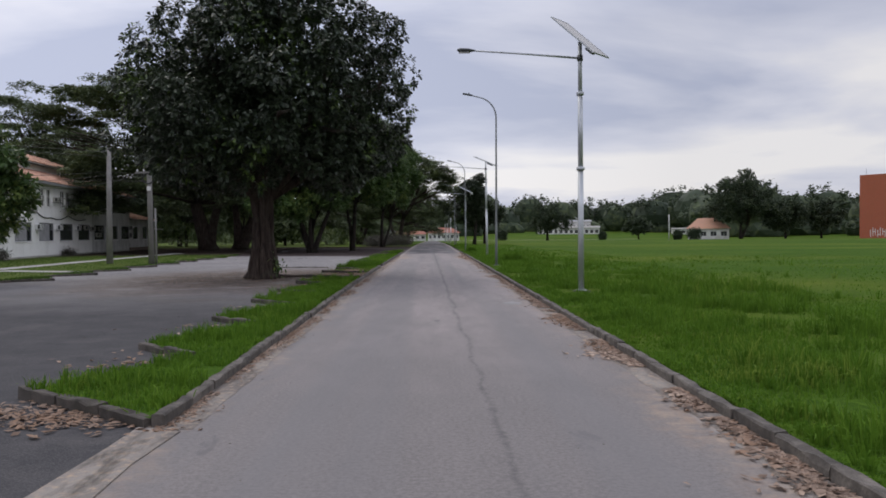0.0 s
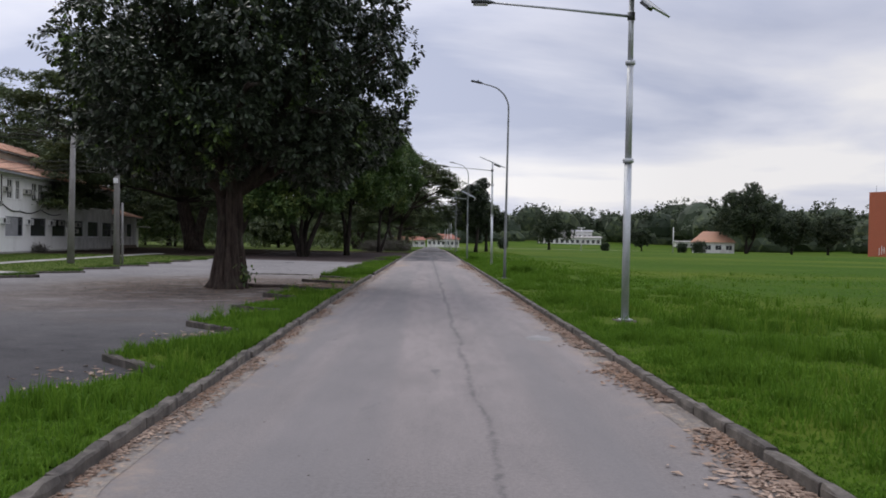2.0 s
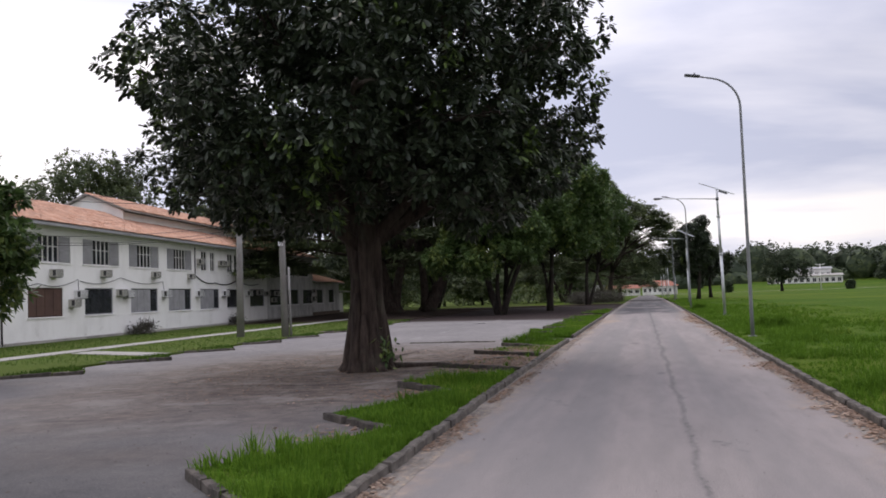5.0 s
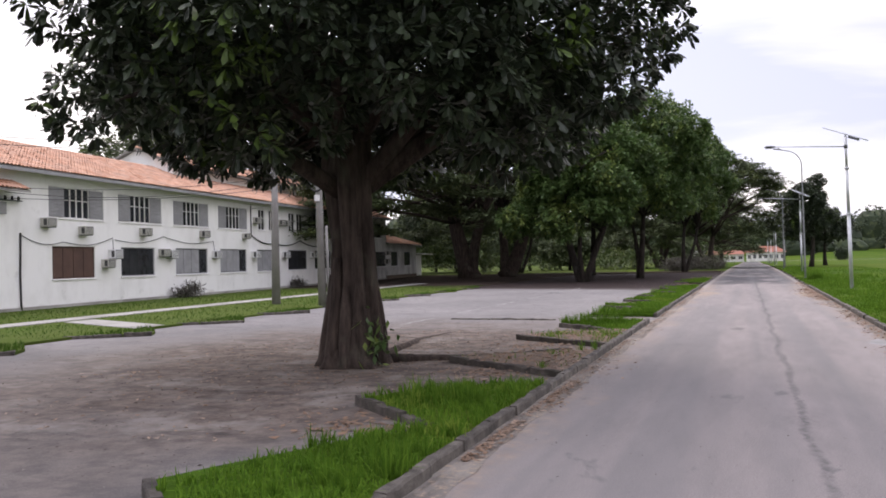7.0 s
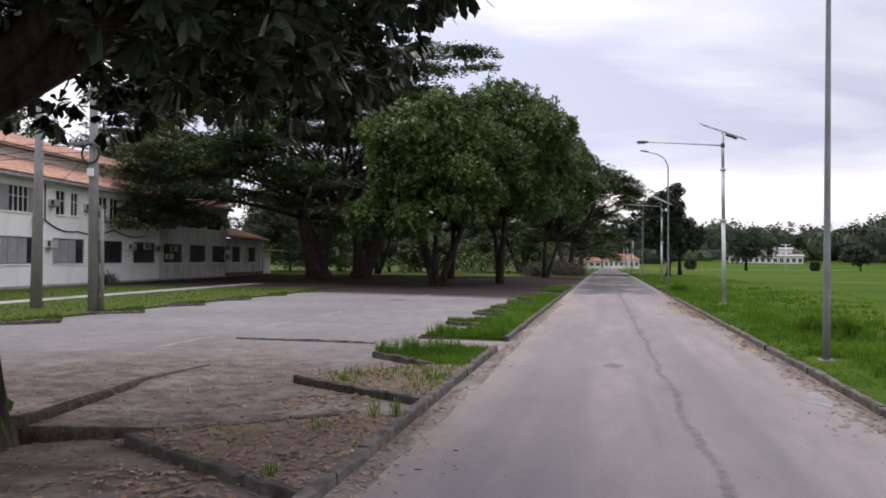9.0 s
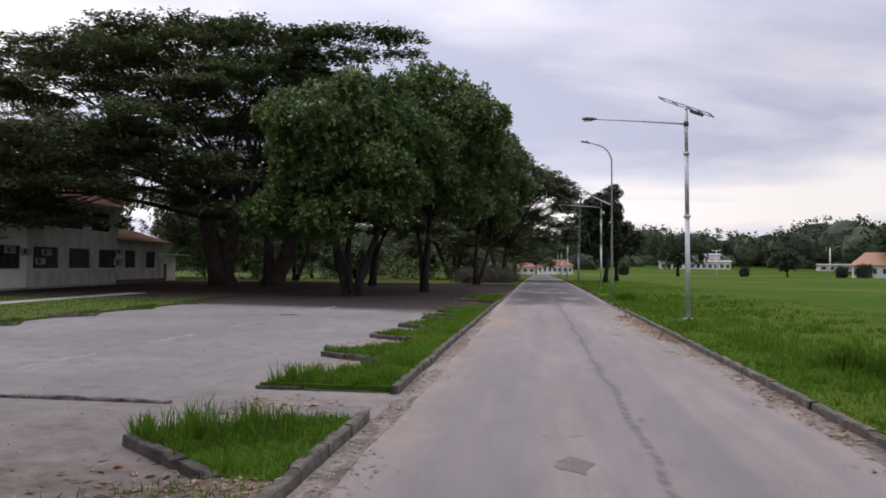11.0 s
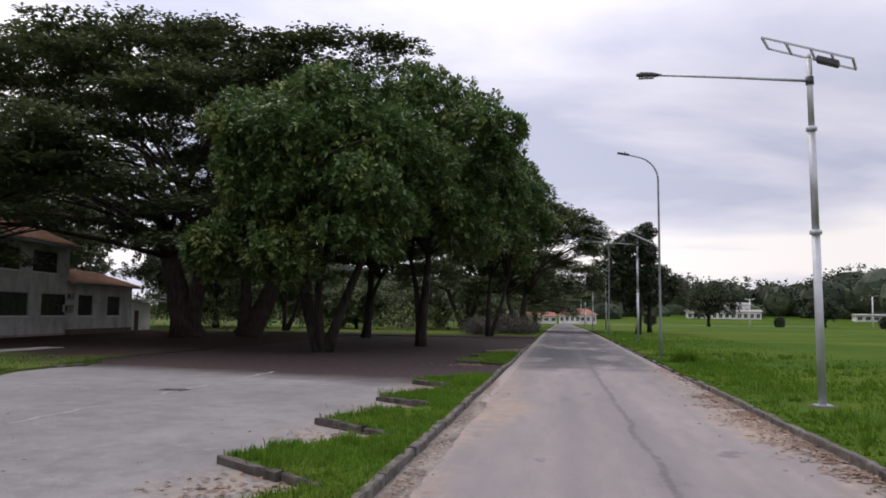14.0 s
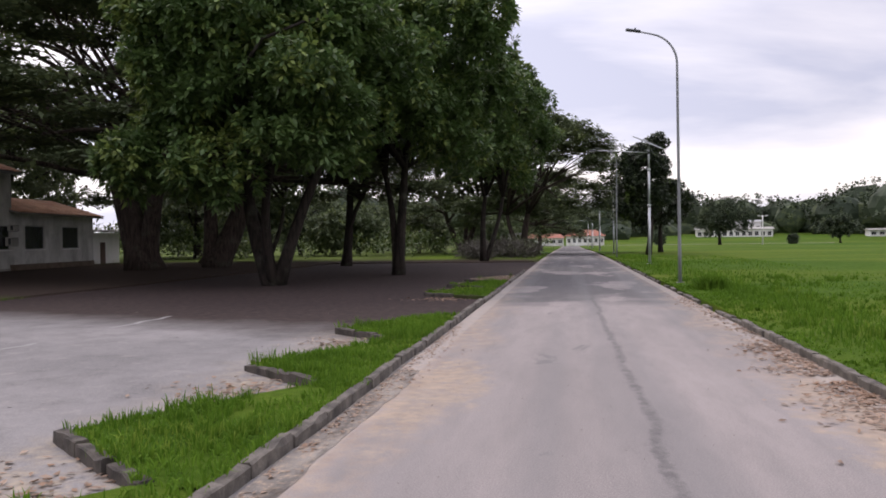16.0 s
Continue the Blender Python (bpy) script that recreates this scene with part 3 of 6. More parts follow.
# dashed line along the aisle of the car park, nearly worn away
for k in range(6):
    y0 = 44.6 + 5.3 * k
    bm = bmesh.new()
    n = 14
    a = [bm.verts.new((-10.75 + 0.05 * math.sin(k * 2 + i) - 0.05 - 0.03 * random.random(), y0 + 2.7 * i / n, -0.007)) for i in range(n + 1)]
    b = [bm.verts.new((v.co.x + 0.11 + 0.04 * random.random(), v.co.y, -0.007)) for v in a]
    for i in range(n):
        bm.faces.new((a[i], b[i], b[i + 1], a[i + 1]))
    tagged(part("aisle_marking", bm, M_LINE, None), "worn white dash on the car park", "marking", kind="structure")

# ---------------- street furniture ----------------


def solar_lamp(x, y, yaw=0.0, panel=(-40, 42), rack=False, label="", lean=0.0):
    root = thing("solar_street_lamp", x, y, 0.10 + dip(y), yaw)
    if lean:
        root.rotation_euler[1] = radians(lean)
    box("footing", root, M_KERB, -0.25, 0.25, -0.25, 0.25, -0.25, 0.03, 0.02, "rough concrete footing")
    box("base_plate", root, M_STEEL, -0.16, 0.16, -0.16, 0.16, 0.03, 0.05, 0.004)
    tube("lower_pole", root, M_STEEL, [(0, 0, 0.05), (0, 0, 3.85)], [0.092, 0.088], 16)
    tube("middle_pole", root, M_STEEL, [(0, 0, 3.85), (0, 0, 6.2)], [0.08, 0.078], 16)
    tube("upper_pole", root, M_STEEL, [(0, 0, 6.2), (0, 0, 7.82)], [0.066, 0.064], 16)
    for z, r in ((3.85, 0.13), (6.2, 0.118)):
        tube("collar", root, M_STEEL, [(0, 0, z - 0.05), (0, 0, z - 0.045), (0, 0, z + 0.045), (0, 0, z + 0.05)], [r - 0.01, r, r, r - 0.01], 16)
    tube("clamp", root, M_DARKMETAL, [(0, 0, 7.22), (0, 0, 7.4)], 0.09, 14)
    tube("arm", root, M_STEEL, [(-0.05, 0, 7.31), (-1.6, 0, 7.44), (-3.35, 0, 7.56)], [0.034, 0.03, 0.026], 10)
    bm = bmesh.new()
    add_tube(bm, [(-3.28, 0, 7.555), (-3.36, 0, 7.56), (-3.5, 0, 7.57), (-3.75, 0, 7.585), (-3.85, 0, 7.585)], [0.03, 0.06, 0.1, 0.105, 0.05], 12)
    bmesh.ops.scale(bm, vec=(1, 1, 0.62), verts=bm.verts, space=Matrix.Translation((0, 0, -7.57)))
    head = part("lamp_head", bm, M_DARKMETAL, root, "dark grey lamp head", True)
    box("lens", head, M_DIFF, -3.8, -3.45, -0.07, 0.07, 7.49, 7.51, 0.005)
    tilt = pose(0, 0, 7.95, 0, 0, panel[0]) @ pose(0, 0, 0, 0, panel[1], 0)
    tube("bracket", root, M_STEEL, [(0, 0, 7.8), (0, 0, 7.93)], [0.05, 0.05], 10)
    if rack:
        bm = bmesh.new()
        for y0 in (-0.45, 0.45):
            add_box(bm, -1.0, 1.0, y0 - 0.02, y0 + 0.02, -0.02, 0.02)
        for x0 in (-1.0, -0.45, 0.1, 0.55, 1.0):
            add_box(bm, x0 - 0.02, x0 + 0.02, -0.45, 0.45, -0.022, 0.022)
        bmesh.ops.transform(bm, matrix=tilt, verts=bm.verts)
        part("panel_rack", bm, M_STEEL, root, "empty steel panel rack")
        bm = bmesh.new()
        add_box(bm, 0.22, 0.7, -0.16, 0.16, -0.14, -0.025, 0.01, tilt)
        part("battery_box", bm, M_DARKMETAL, root)
    else:
        bm = bmesh.new()
        add_box(bm, -0.98, 0.98, -0.48, 0.48, 0.005, 0.02, 0, tilt)
        pan = part("solar_panel", bm, M_PANEL, root, "dark glass solar panel")
        bm = bmesh.new()
        for a in ((-1.0, 1.0, -0.5, -0.48), (-1.0, 1.0, 0.48, 0.5), (-1.0, -0.98, -0.48, 0.48), (0.98, 1.0, -0.48, 0.48)):
            add_box(bm, *a, -0.02, 0.026, 0, tilt)
        part("panel_frame", bm, M_STEEL, pan)
        bm = bmesh.new()
        add_box(bm, -0.98, 0.98, -0.48, 0.48, -0.004, 0.004, 0, tilt)
        part("backsheet", bm, M_BACKSHEET, pan)
        bm = bmesh.new()
        add_box(bm, 0.62, 0.9, -0.42, -0.2, -0.1, -0.008, 0.01, tilt)
        part("battery_box", bm, M_DARKMETAL, root)
    return tagged(root, label or "galvanised solar street lamp with side arm on the grass verge", "street lamp", "solar lamps along the road")


LAMP_GAP = 41.55
solar_lamp(4.8, 24.3, 0, (-40, 42), label="galvanised solar street lamp with a tilted dark panel")
solar_lamp(4.8, 24.3 + LAMP_GAP, 2, (-25, 24), True, "galvanised solar street lamp with an empty panel rack", -0.6)
for k in range(2, 7):
    solar_lamp(4.8, 24.3 + LAMP_GAP * k, (-2, 1, 3, -1, 0)[k - 2], (-22, 26))


def curved_lamp(x, y, rz=0.0, lean=0.0):
    root = thing("curved_street_lamp", x, y, 0.10 + dip(y), rz)
    root.rotation_euler[1] = radians(lean)
    root.scale = (0.985, 0.985, 0.985)
    box("base_plate", root, M_AGED, -0.14, 0.14, -0.14, 0.14, -0.02, 0.02, 0.004)
    pts, rad = [(0, 0, -0.2), (0, 0, 1.2), (0, 0, 4.5), (0, 0, 8.0)], [0.075, 0.07, 0.058, 0.047]
    for i in range(9):
        a = math.pi / 2 * i / 8 * 0.86
        pts.append((-1.2 * (1 - math.cos(a)), 0, 8.7 + 1.2 * math.sin(a)))
        rad.append(0.045 - 0.0015 * i)
    pts.append((-1.45, 0, 10.0))
    rad.append(0.03)
    tube("pole", root, M_AGED, pts, rad, 12)
    bm = bmesh.new()
    add_box(bm, -1.98, -1.4, -0.11, 0.11, 9.97, 10.05, 0.02, Matrix.Translation((-1.45, 0, 10.0)) @ Matrix.Rotation(radians(10), 4, "Y") @ Matrix.Translation((1.45, 0, -10.0)))
    head = part("lamp_head", bm, M_DARKMETAL, root, "slim grey lamp head")
    tube("photocell", head, M_DARKMETAL, [(-1.6, 0, 10.06), (-1.6, 0, 10.16)], [0.035, 0.03], 8)
    return tagged(root, "tall galvanised street lamp with a curved arm", "street lamp", "curved lamps along the road")


for k in range(5):
    curved_lamp(3.86, 45.2 + 41.1 * k, (0, 2, -2, 0, 1)[k], (0.3, -0.2, 0.4, 0, 0)[k])


def utility_pole(x, y, height, top_r, wires_box, lean=0.0, label=""):
    root = thing("utility_pole", x, y, 0.0, 0)
    root.rotation_euler[1] = radians(lean)
    tube("pole", root, M_POLE_CONC, [(0, 0, -0.3), (0, 0, height)], [top_r * 1.65, top_r], 12, smooth=True)
    if wires_box:
        box("meter_box", root, M_ACW, -0.1, 0.12, -0.28, -0.14, 5.1, 5.4, 0.01, "small white meter box")
        box("crossarm", root, M_POLE_CONC, -0.9, 0.9, -0.22, -0.12, 6.3, 6.42, 0.01)
        for dx in (-0.75, -0.3, 0.3, 0.75):
            tube("insulator", root, M_ACW, [(dx, -0.17, 6.42), (dx, -0.17, 6.5), (dx, -0.17, 6.6)], [0.03, 0.055, 0.03], 8)
        bm = bmesh.new()
        r = bmesh.ops.create_circle(bm, segments=20, radius=0.36)
        ring = [(0.36 * math.cos(a), -0.2, 5.95 + 0.36 * math.sin(a)) for a in np.linspace(0, 2 * math.pi, 21)]
        bmesh.ops.delete(bm, geom=bm.verts[:], context="VERTS")
        add_tube(bm, ring, [0.045] * 21, 6, cap=False)
        part("cable_coil", bm, M_CABLE, root, "black coil of spare cable")
        tube("flood_lamp_arm", root, M_STEEL, [(0, -0.1, 6.1), (0.5, -0.5, 6.35), (0.85, -0.7, 6.4)], 0.03, 8)
        box("flood_lamp", root, M_ACW, 0.7, 1.15, -0.85, -0.6, 6.3, 6.45, 0.03, "white lamp head")
        tube("conduit", root, M_POLE_CONC, [(0.32, 0.05, -0.2), (0.32, 0.05, 3.9)], 0.07, 8, "thin grey pipe beside the pole")
    return tagged(root, label, "utility pole", "utility poles by the car park")


UP1, UP2 = (-22.6, 55.2), (-19.3, 54.2)
utility_pole(*UP1, 8.2, 0.14, False, 0.4, "plain weathered concrete utility pole on the grass strip")
utility_pole(*UP2, 9.6, 0.13, True, -0.8, "concrete utility pole with cable coil, box and lamp")


def wire(name, a, b, sag, r=0.012, label="thin black overhead cable"):
    a, b = Vector(a), Vector(b)
    pts = []
    for i in range(13):
        f = i / 12
        p = a.lerp(b, f)
        p.z -= sag * 4 * f * (1 - f)
        pts.append(p)
    return tagged(tube(name, None, M_CABLE, pts, r, 5), label, "cable", "overhead cables")


# ---------------- kerbs, islands, grass ----------------
R = random.Random(11)
KERB_W, KERB_H = 0.13, 0.13


def kerb_mesh(seed, material):
    r = random.Random(seed)
    bm = bmesh.new()
    add_box(bm, -0.5, 0.5, -KERB_W / 2, KERB_W / 2, -0.2, KERB_H, 0.0)
    bmesh.ops.subdivide_edges(bm, edges=[e for e in bm.edges if abs(e.verts[0].co.x - e.verts[1].co.x) > 0.5], cuts=3)
    top = [e for e in bm.edges if e.verts[0].co.z > 0.1 and e.verts[1].co.z > 0.1 and abs(e.verts[0].co.x - e.verts[1].co.x) > 0.01]
    bmesh.ops.bevel(bm, geom=top, offset=0.016, segments=1, affect="EDGES")
    for v in bm.verts:
        if v.co.z > 0:
            v.co += Vector((0, r.uniform(-0.007, 0.007), r.uniform(-0.012, 0.004)))
    # a chipped corner or two
    for v in r.sample([v for v in bm.verts if v.co.z > 0.1], 3):
        v.co += Vector((0, 0, -r.uniform(0.01, 0.04)))
    me = bpy.data.meshes.new("kerb_stone")
    bm.to_mesh(me)
    bm.free()
    me.materials.append(material)
    return me


KERB_MESHES = [kerb_mesh(i, M_KERB) for i in range(6)]
DARK_KERB_MESHES = [kerb_mesh(i + 20, M_DARK_KERB) for i in range(6)]


def kerb_run(root, a, b, h=0.0, stone=0.98, skip=0.0, jitter=1.0, stones=None):
    """Kerb stones from a to b on the plan."""
    a, b = Vector((*a, 0)), Vector((*b, 0))
    n = max(1, round((b - a).length / stone))
    ang = math.degrees(math.atan2(b.y - a.y, b.x - a.x))
    length = (b - a).length / n
    for i in range(n):
        if R.random() < skip:
            continue
        p = a.lerp(b, (i + 0.5) / n)
        ob = new("kerb_stone", R.choice(stones or KERB_MESHES))
        ob.parent = root
        ob.matrix_basis = pose(p.x + R.uniform(-0.02, 0.02) * jitter, p.y, h + dip(p.y) + R.uniform(-0.014, 0.01) * jitter, R.uniform(-1.6, 1.6) * jitter, R.uniform(-0.8, 0.8) * jitter, ang + R.uniform(-0.8, 0.8) * jitter + (180 if R.random() < 0.5 else 0)) @ Matrix.Diagonal((length * 0.985, 1, 1, 1))


def flat(name, ring, z, material, parent=None, label="", cat=""):
    bm = bmesh.new()
    f = bm.faces.new([bm.verts.new((x, y, z)) for x, y in ring])
    bmesh.ops.recalc_face_normals(bm, faces=bm.faces)
    if bm.faces[0].normal.z < 0:
        bmesh.ops.reverse_faces(bm, faces=bm.faces)
    ext = bmesh.ops.extrude_face_region(bm, geom=bm.faces[:])
    bmesh.ops.translate(bm, vec=(0, 0, -0.25), verts=[v for v in ext["geom"] if isinstance(v, bmesh.types.BMVert)])
    bmesh.ops.recalc_face_normals(bm, faces=bm.faces)
    ob = part(name, bm, material, parent)
    return tagged(ob, label, cat, kind="structure") if label else ob


def inside(px, py, ring):
    n, hit = len(ring), False
    for i in range(n):
        (x0, y0), (x1, y1) = ring[i], ring[i - 1]
        if (y0 > py) != (y1 > py) and px < (x1 - x0) * (py - y0) / (y1 - y0) + x0:
            hit = not hit
    return hit


class Blades:
    """Collects grass blades or fallen leaves into one mesh."""

    def __init__(self, seed):
        self.v, self.f, self.r = [], [], np.random.default_rng(seed)

    def blades(self, x, y, z, h, w, lean=0.62, away=None):
        r = self.r
        n = len(x)
        if n == 0:
            return
        a = r.uniform(0, 2 * math.pi, n)
        ux, uy = np.cos(a), np.sin(a)
        b = r.uniform(0, 2 * math.pi, n) if away is None else away
        k = np.abs(r.normal(0, lean, n))
        lx, ly = np.cos(b) * k * h, np.sin(b) * k * h
        q = np.empty((n, 5, 3))
        q[:, 0] = np.stack((x - ux * w, y - uy * w, z), 1)
        q[:, 1] = np.stack((x + ux * w, y + uy * w, z), 1)
        q[:, 2] = np.stack((x + ux * w * .8 + lx * .35, y + uy * w * .8 + ly * .35, z + h * .6), 1)
        q[:, 3] = np.stack((x - ux * w * .8 + lx * .35, y - uy * w * .8 + ly * .35, z + h * .6), 1)
        q[:, 4] = np.stack((x + lx, y + ly, z + h * np.maximum(0.55, 1 - 0.45 * k)), 1)
        base = len(self.v) and sum(len(c) for c in self.v)
        self.v.append(q.reshape(-1, 3))
        o = base + 5 * np.arange(n)[:, None]
        self.f += (o + np.array([[0, 1, 2, 3]])).tolist() + (o + np.array([[3, 2, 4]])).tolist()

    def tufts(self, x, y, z, h, per, spread, w, lean=0.55):
        """Tufts of blades that fan out from each place."""
        r = self.r
        m = len(x)
        if m == 0:
            return
        a, q = r.uniform(0, 2 * math.pi, m * per), np.abs(r.normal(0, 1, m * per)) * np.repeat(spread, per)
        hh = np.repeat(h, per) * r.uniform(0.45, 1.15, m * per)
        self.blades(np.repeat(x, per) + np.cos(a) * q, np.repeat(y, per) + np.sin(a) * q, np.repeat(z, per), hh, w * r.uniform(0.7, 1.3, m * per), lean, a + r.normal(0, 0.6, m * per))

    def litter(self, x, y, z, size):
        r = self.r
        n = len(x)
        a = r.uniform(0, 2 * math.pi, n)
        L = size * r.uniform(0.6, 1.3, n)
        W = L * r.uniform(0.3, 0.5, n)
        c, s = np.cos(a), np.sin(a)
        q = np.empty((n, 4, 3))
        zz = lambda: z + r.uniform(0.004, 0.05, n) * (size / 0.1)
        q[:, 0] = np.stack((x - c * L, y - s * L, zz()), 1)
        q[:, 1] = np.stack((x + s * W, y - c * W, zz()), 1)
        q[:, 2] = np.stack((x + c * L, y + s * L, zz()), 1)
        q[:, 3] = np.stack((x - s * W, y + c * W, zz()), 1)
        base = len(self.v) and sum(len(c) for c in self.v)
        self.v.append(q.reshape(-1, 3))
        o = base + 4 * np.arange(n)[:, None]
        self.f += (o + np.array([[0, 1, 2]])).tolist() + (o + np.array([[0, 2, 3]])).tolist()

    def make(self, name, material, label, cat, parent=None):
        ob = raw(name, np.concatenate(self.v).tolist(), self.f, material, parent)
        return tagged(ob, label, cat, kind="stuff")


def scatter_ring(r, ring, n):
    xs, ys = [p[0] for p in ring], [p[1] for p in ring]
    px, py = r.uniform(min(xs), max(xs), n), r.uniform(min(ys), max(ys), n)
    keep = np.array([inside(a, b, ring) for a, b in zip(px, py)], bool)
    return px[keep], py[keep]


KL, KR = -2.97, 3.22
left_kerb = tagged(thing("left_kerb", 0, 0, 0), "weathered concrete kerb stones between road and grass islands", "kerb", kind="structure")
right_kerb = tagged(thing("right_kerb", 0, 0, 0), "weathered concrete kerb stones along the grass field", "kerb", kind="structure")
tooth_kerb = tagged(thing("bay_kerb", 0, 0, 0), "saw-toothed concrete kerbs at the head of the bays", "kerb", kind="structure")
far_kerb = tagged(thing("car_park_kerb", 0, 0, 0), "broken concrete kerbs on the far side of the car park", "kerb", kind="structure")
kerb_run(left_kerb, (KL + 0.27, 7.7), (KL + 0.12, 22.0))
kerb_run(left_kerb, (KL + 0.12, 22.0), (KL, 34.0))
kerb_run(left_kerb, (KL, 34.0), (KL - 0.03, 46.0))
kerb_run(left_kerb, (KL - 0.03, 48.1), (KL - 0.05, 78.0))
kerb_run(left_kerb, (KL, 78.0), (KL, 100.0), -0.02, jitter=1.6)
kerb_run(right_kerb, (KR, -4.0), (KR, 72.0))
kerb_run(right_kerb, (KR, 72.0), (KR, 118.0), -0.05, skip=0.35, jitter=2.0)

# (y of the tooth's tip, x of the tip, cover)
TEETH = [(9.3, -4.95, "grass"), (13.4, -5.0, "grass"), (17.8, -5.0, "grass"), (22.6, -5.2, "grass"), (26.9, -5.3, "grass"), (31.3, -5.4, "grass"),
         (36.0, -5.8, "soil"), (40.6, -5.7, "thin"), (44.2, -5.4, "grass"), (48.35, -5.4, "grass"), (53.0, -5.6, "grass"),
         (57.7, -5.55, "grass"), (61.6, -5.4, "grass"), (65.75, -5.25, "grass"), (70.3, -5.25, "grass"), (81.0, -5.4, "grass"), (85.5, -5.3, "grass"), (90, -5.2, "soil")]
island_grass = Blades(3)
litter = Blades(4)
INNER = -3.6
for i, (ty, tx, cover) in enumerate(TEETH):
    nxt = TEETH[i + 1][0] if i + 1 < len(TEETH) else ty + 4.6
    back = min(nxt - 1.5, ty + 3.1)
    if ty in (44.2,):
        back = ty + 1.4
    if 31 < ty < 37:
        back = ty + 1.9
    kx = KL - 0.06 + 0.24 * max(0.0, 1 - (ty - 8) / 24)
    inner0 = (kx + 0.02, ty - 1.55) if i in (0, 9, 7, 6) else (INNER, ty - 1.45)
    if i == 9:
        inner0 = (kx + 0.02, ty - 0.1)
    kerb_run(tooth_kerb, (tx + 0.07, ty), inner0, -0.1 if i == 9 else -0.005, 0.8, 0.0 if i < 15 else 0.25, 1.8, DARK_KERB_MESHES)
    if cover != "grass" or i in (1, 4):
        kerb_run(tooth_kerb, (tx + 0.1, ty + 0.12), (INNER, back), -0.02 if cover == "soil" else -0.05, 0.9, 0.1, 2.0, DARK_KERB_MESHES)
    ring = [(kx, ty - 1.6), inner0, (tx + 0.1, ty), (tx + 0.35, ty + 0.55), (INNER - 0.1, back), (kx, back + 0.02)]
    if inner0[0] > kx:
        ring = ring[1:]
    flat("island_soil", ring, 0.085, M_SOIL if cover != "grass" else M_FIELD, None, "raised planting island beside the road" if cover == "grass" else "raised island of bare brown soil", "ground")
    dens = {"grass": 460, "thin": 110, "soil": 8}[cover]
    dens *= 1.0 if ty < 50 else 0.8 if ty < 75 else 0.5
    area = (max(p[0] for p in ring) - min(p[0] for p in ring)) * (max(p[1] for p in ring) - min(p[1] for p in ring))
    x, y = scatter_ring(island_grass.r, ring, int(area * dens))
    keep = np.array([noise.noise((a * 0.9, b * 0.9, 6.0)) for a, b in zip(x, y)]) > -0.4
    x, y = x[keep], y[keep]
    island_grass.blades(x, y, np.full(len(x), 0.08), island_grass.r.uniform(0.05, 0.15, len(x)), np.full(len(x), 0.008), 0.8)
    x, y = scatter_ring(island_grass.r, ring, int(area * {"grass": 26, "thin": 3, "soil": 1}[cover] * (1.0 if ty < 75 else 0.5)))
    clump = np.array([noise.noise((a * 0.75, b * 0.75, 2.0)) + 0.5 * noise.noise((a * 2.3, b * 2.3, 8.0)) for a, b in zip(x, y)])
    clump += 0.25 * (np.abs(y - ty - 0.3) < 0.5)
    keep = clump > -0.12
    x, y, clump = x[keep], y[keep], clump[keep]
    hh = np.clip(0.17 + 0.3 * clump, 0.09, 0.42) * (0.62 if cover == "thin" else 1 if ty < 50 else 0.78)
    island_grass.tufts(x, y, np.full(len(x), 0.08), hh, 18, np.full(len(x), 0.05), 0.0065)
    # dry leaves and sand in the bay's corner
    n = 160 if 28 < ty < 42 else 60
    a = litter.r.normal(INNER - 0.9, 0.5, n)
    b = litter.r.normal(ty - 1.5, 0.45, n)
    keep = (a < INNER + 0.1) & (b < ty - 0.1 - 0.0 * a)
    litter.litter(a[keep], b[keep], np.full(keep.sum(), -0.008), 0.07)
    if cover == "soil" or cover == "thin":
        x, y = scatter_ring(litter.r, ring, 1500)
        litter.litter(x, y, np.full(len(x), 0.088), 0.05)
    if ty > 46:
        a, b = litter.r.normal(INNER - 0.8, 0.55, 140), litter.r.normal(ty - 1.6, 0.4, 140)
        keep = a < INNER + 0.1
        litter.litter(a[keep], b[keep], np.full(keep.sum(), -0.008), 0.05)

# right verge: long grass by the kerb, shorter further out
verge_grass = Blades(7)
r = verge_grass.r


def verge(n, x0, x1, y0, y1, h, w):
    u = r.random(n)
    x = x0 + (x1 - x0) * u ** 1.7
    y = r.uniform(y0, y1, n)
    c = np.array([noise.noise((a * 0.7, b * 0.7, 5.0)) + 0.6 * noise.noise((a * 0.22, b * 0.16, 9.0)) for a, b in zip(x, y)])
    keep = c > -0.42
    for k in range(3):
        keep &= (np.abs(x - 4.75) > 0.75) | (np.abs(y - (23.9 + LAMP_GAP * k)) > 1.3) | (r.random(n) < 0.06)
        keep &= (np.abs(x - 3.86) > 0.4) | (np.abs(y - (45.1 + 41.1 * k)) > 0.5)
    tall = np.clip(1 - np.abs(x - 4.9) / 3.2, 0.3, 1)
    hh = np.maximum(0.05, h * (0.48 + 1.0 * c + 0.4 * r.random(n)) * tall) * np.clip((x - 3.22) / 1.2, 0.4, 1)
    verge_grass.blades(x[keep], y[keep], np.full(keep.sum(), 0.09), hh[keep], w * (0.7 + 0.6 * r.random(keep.sum())))


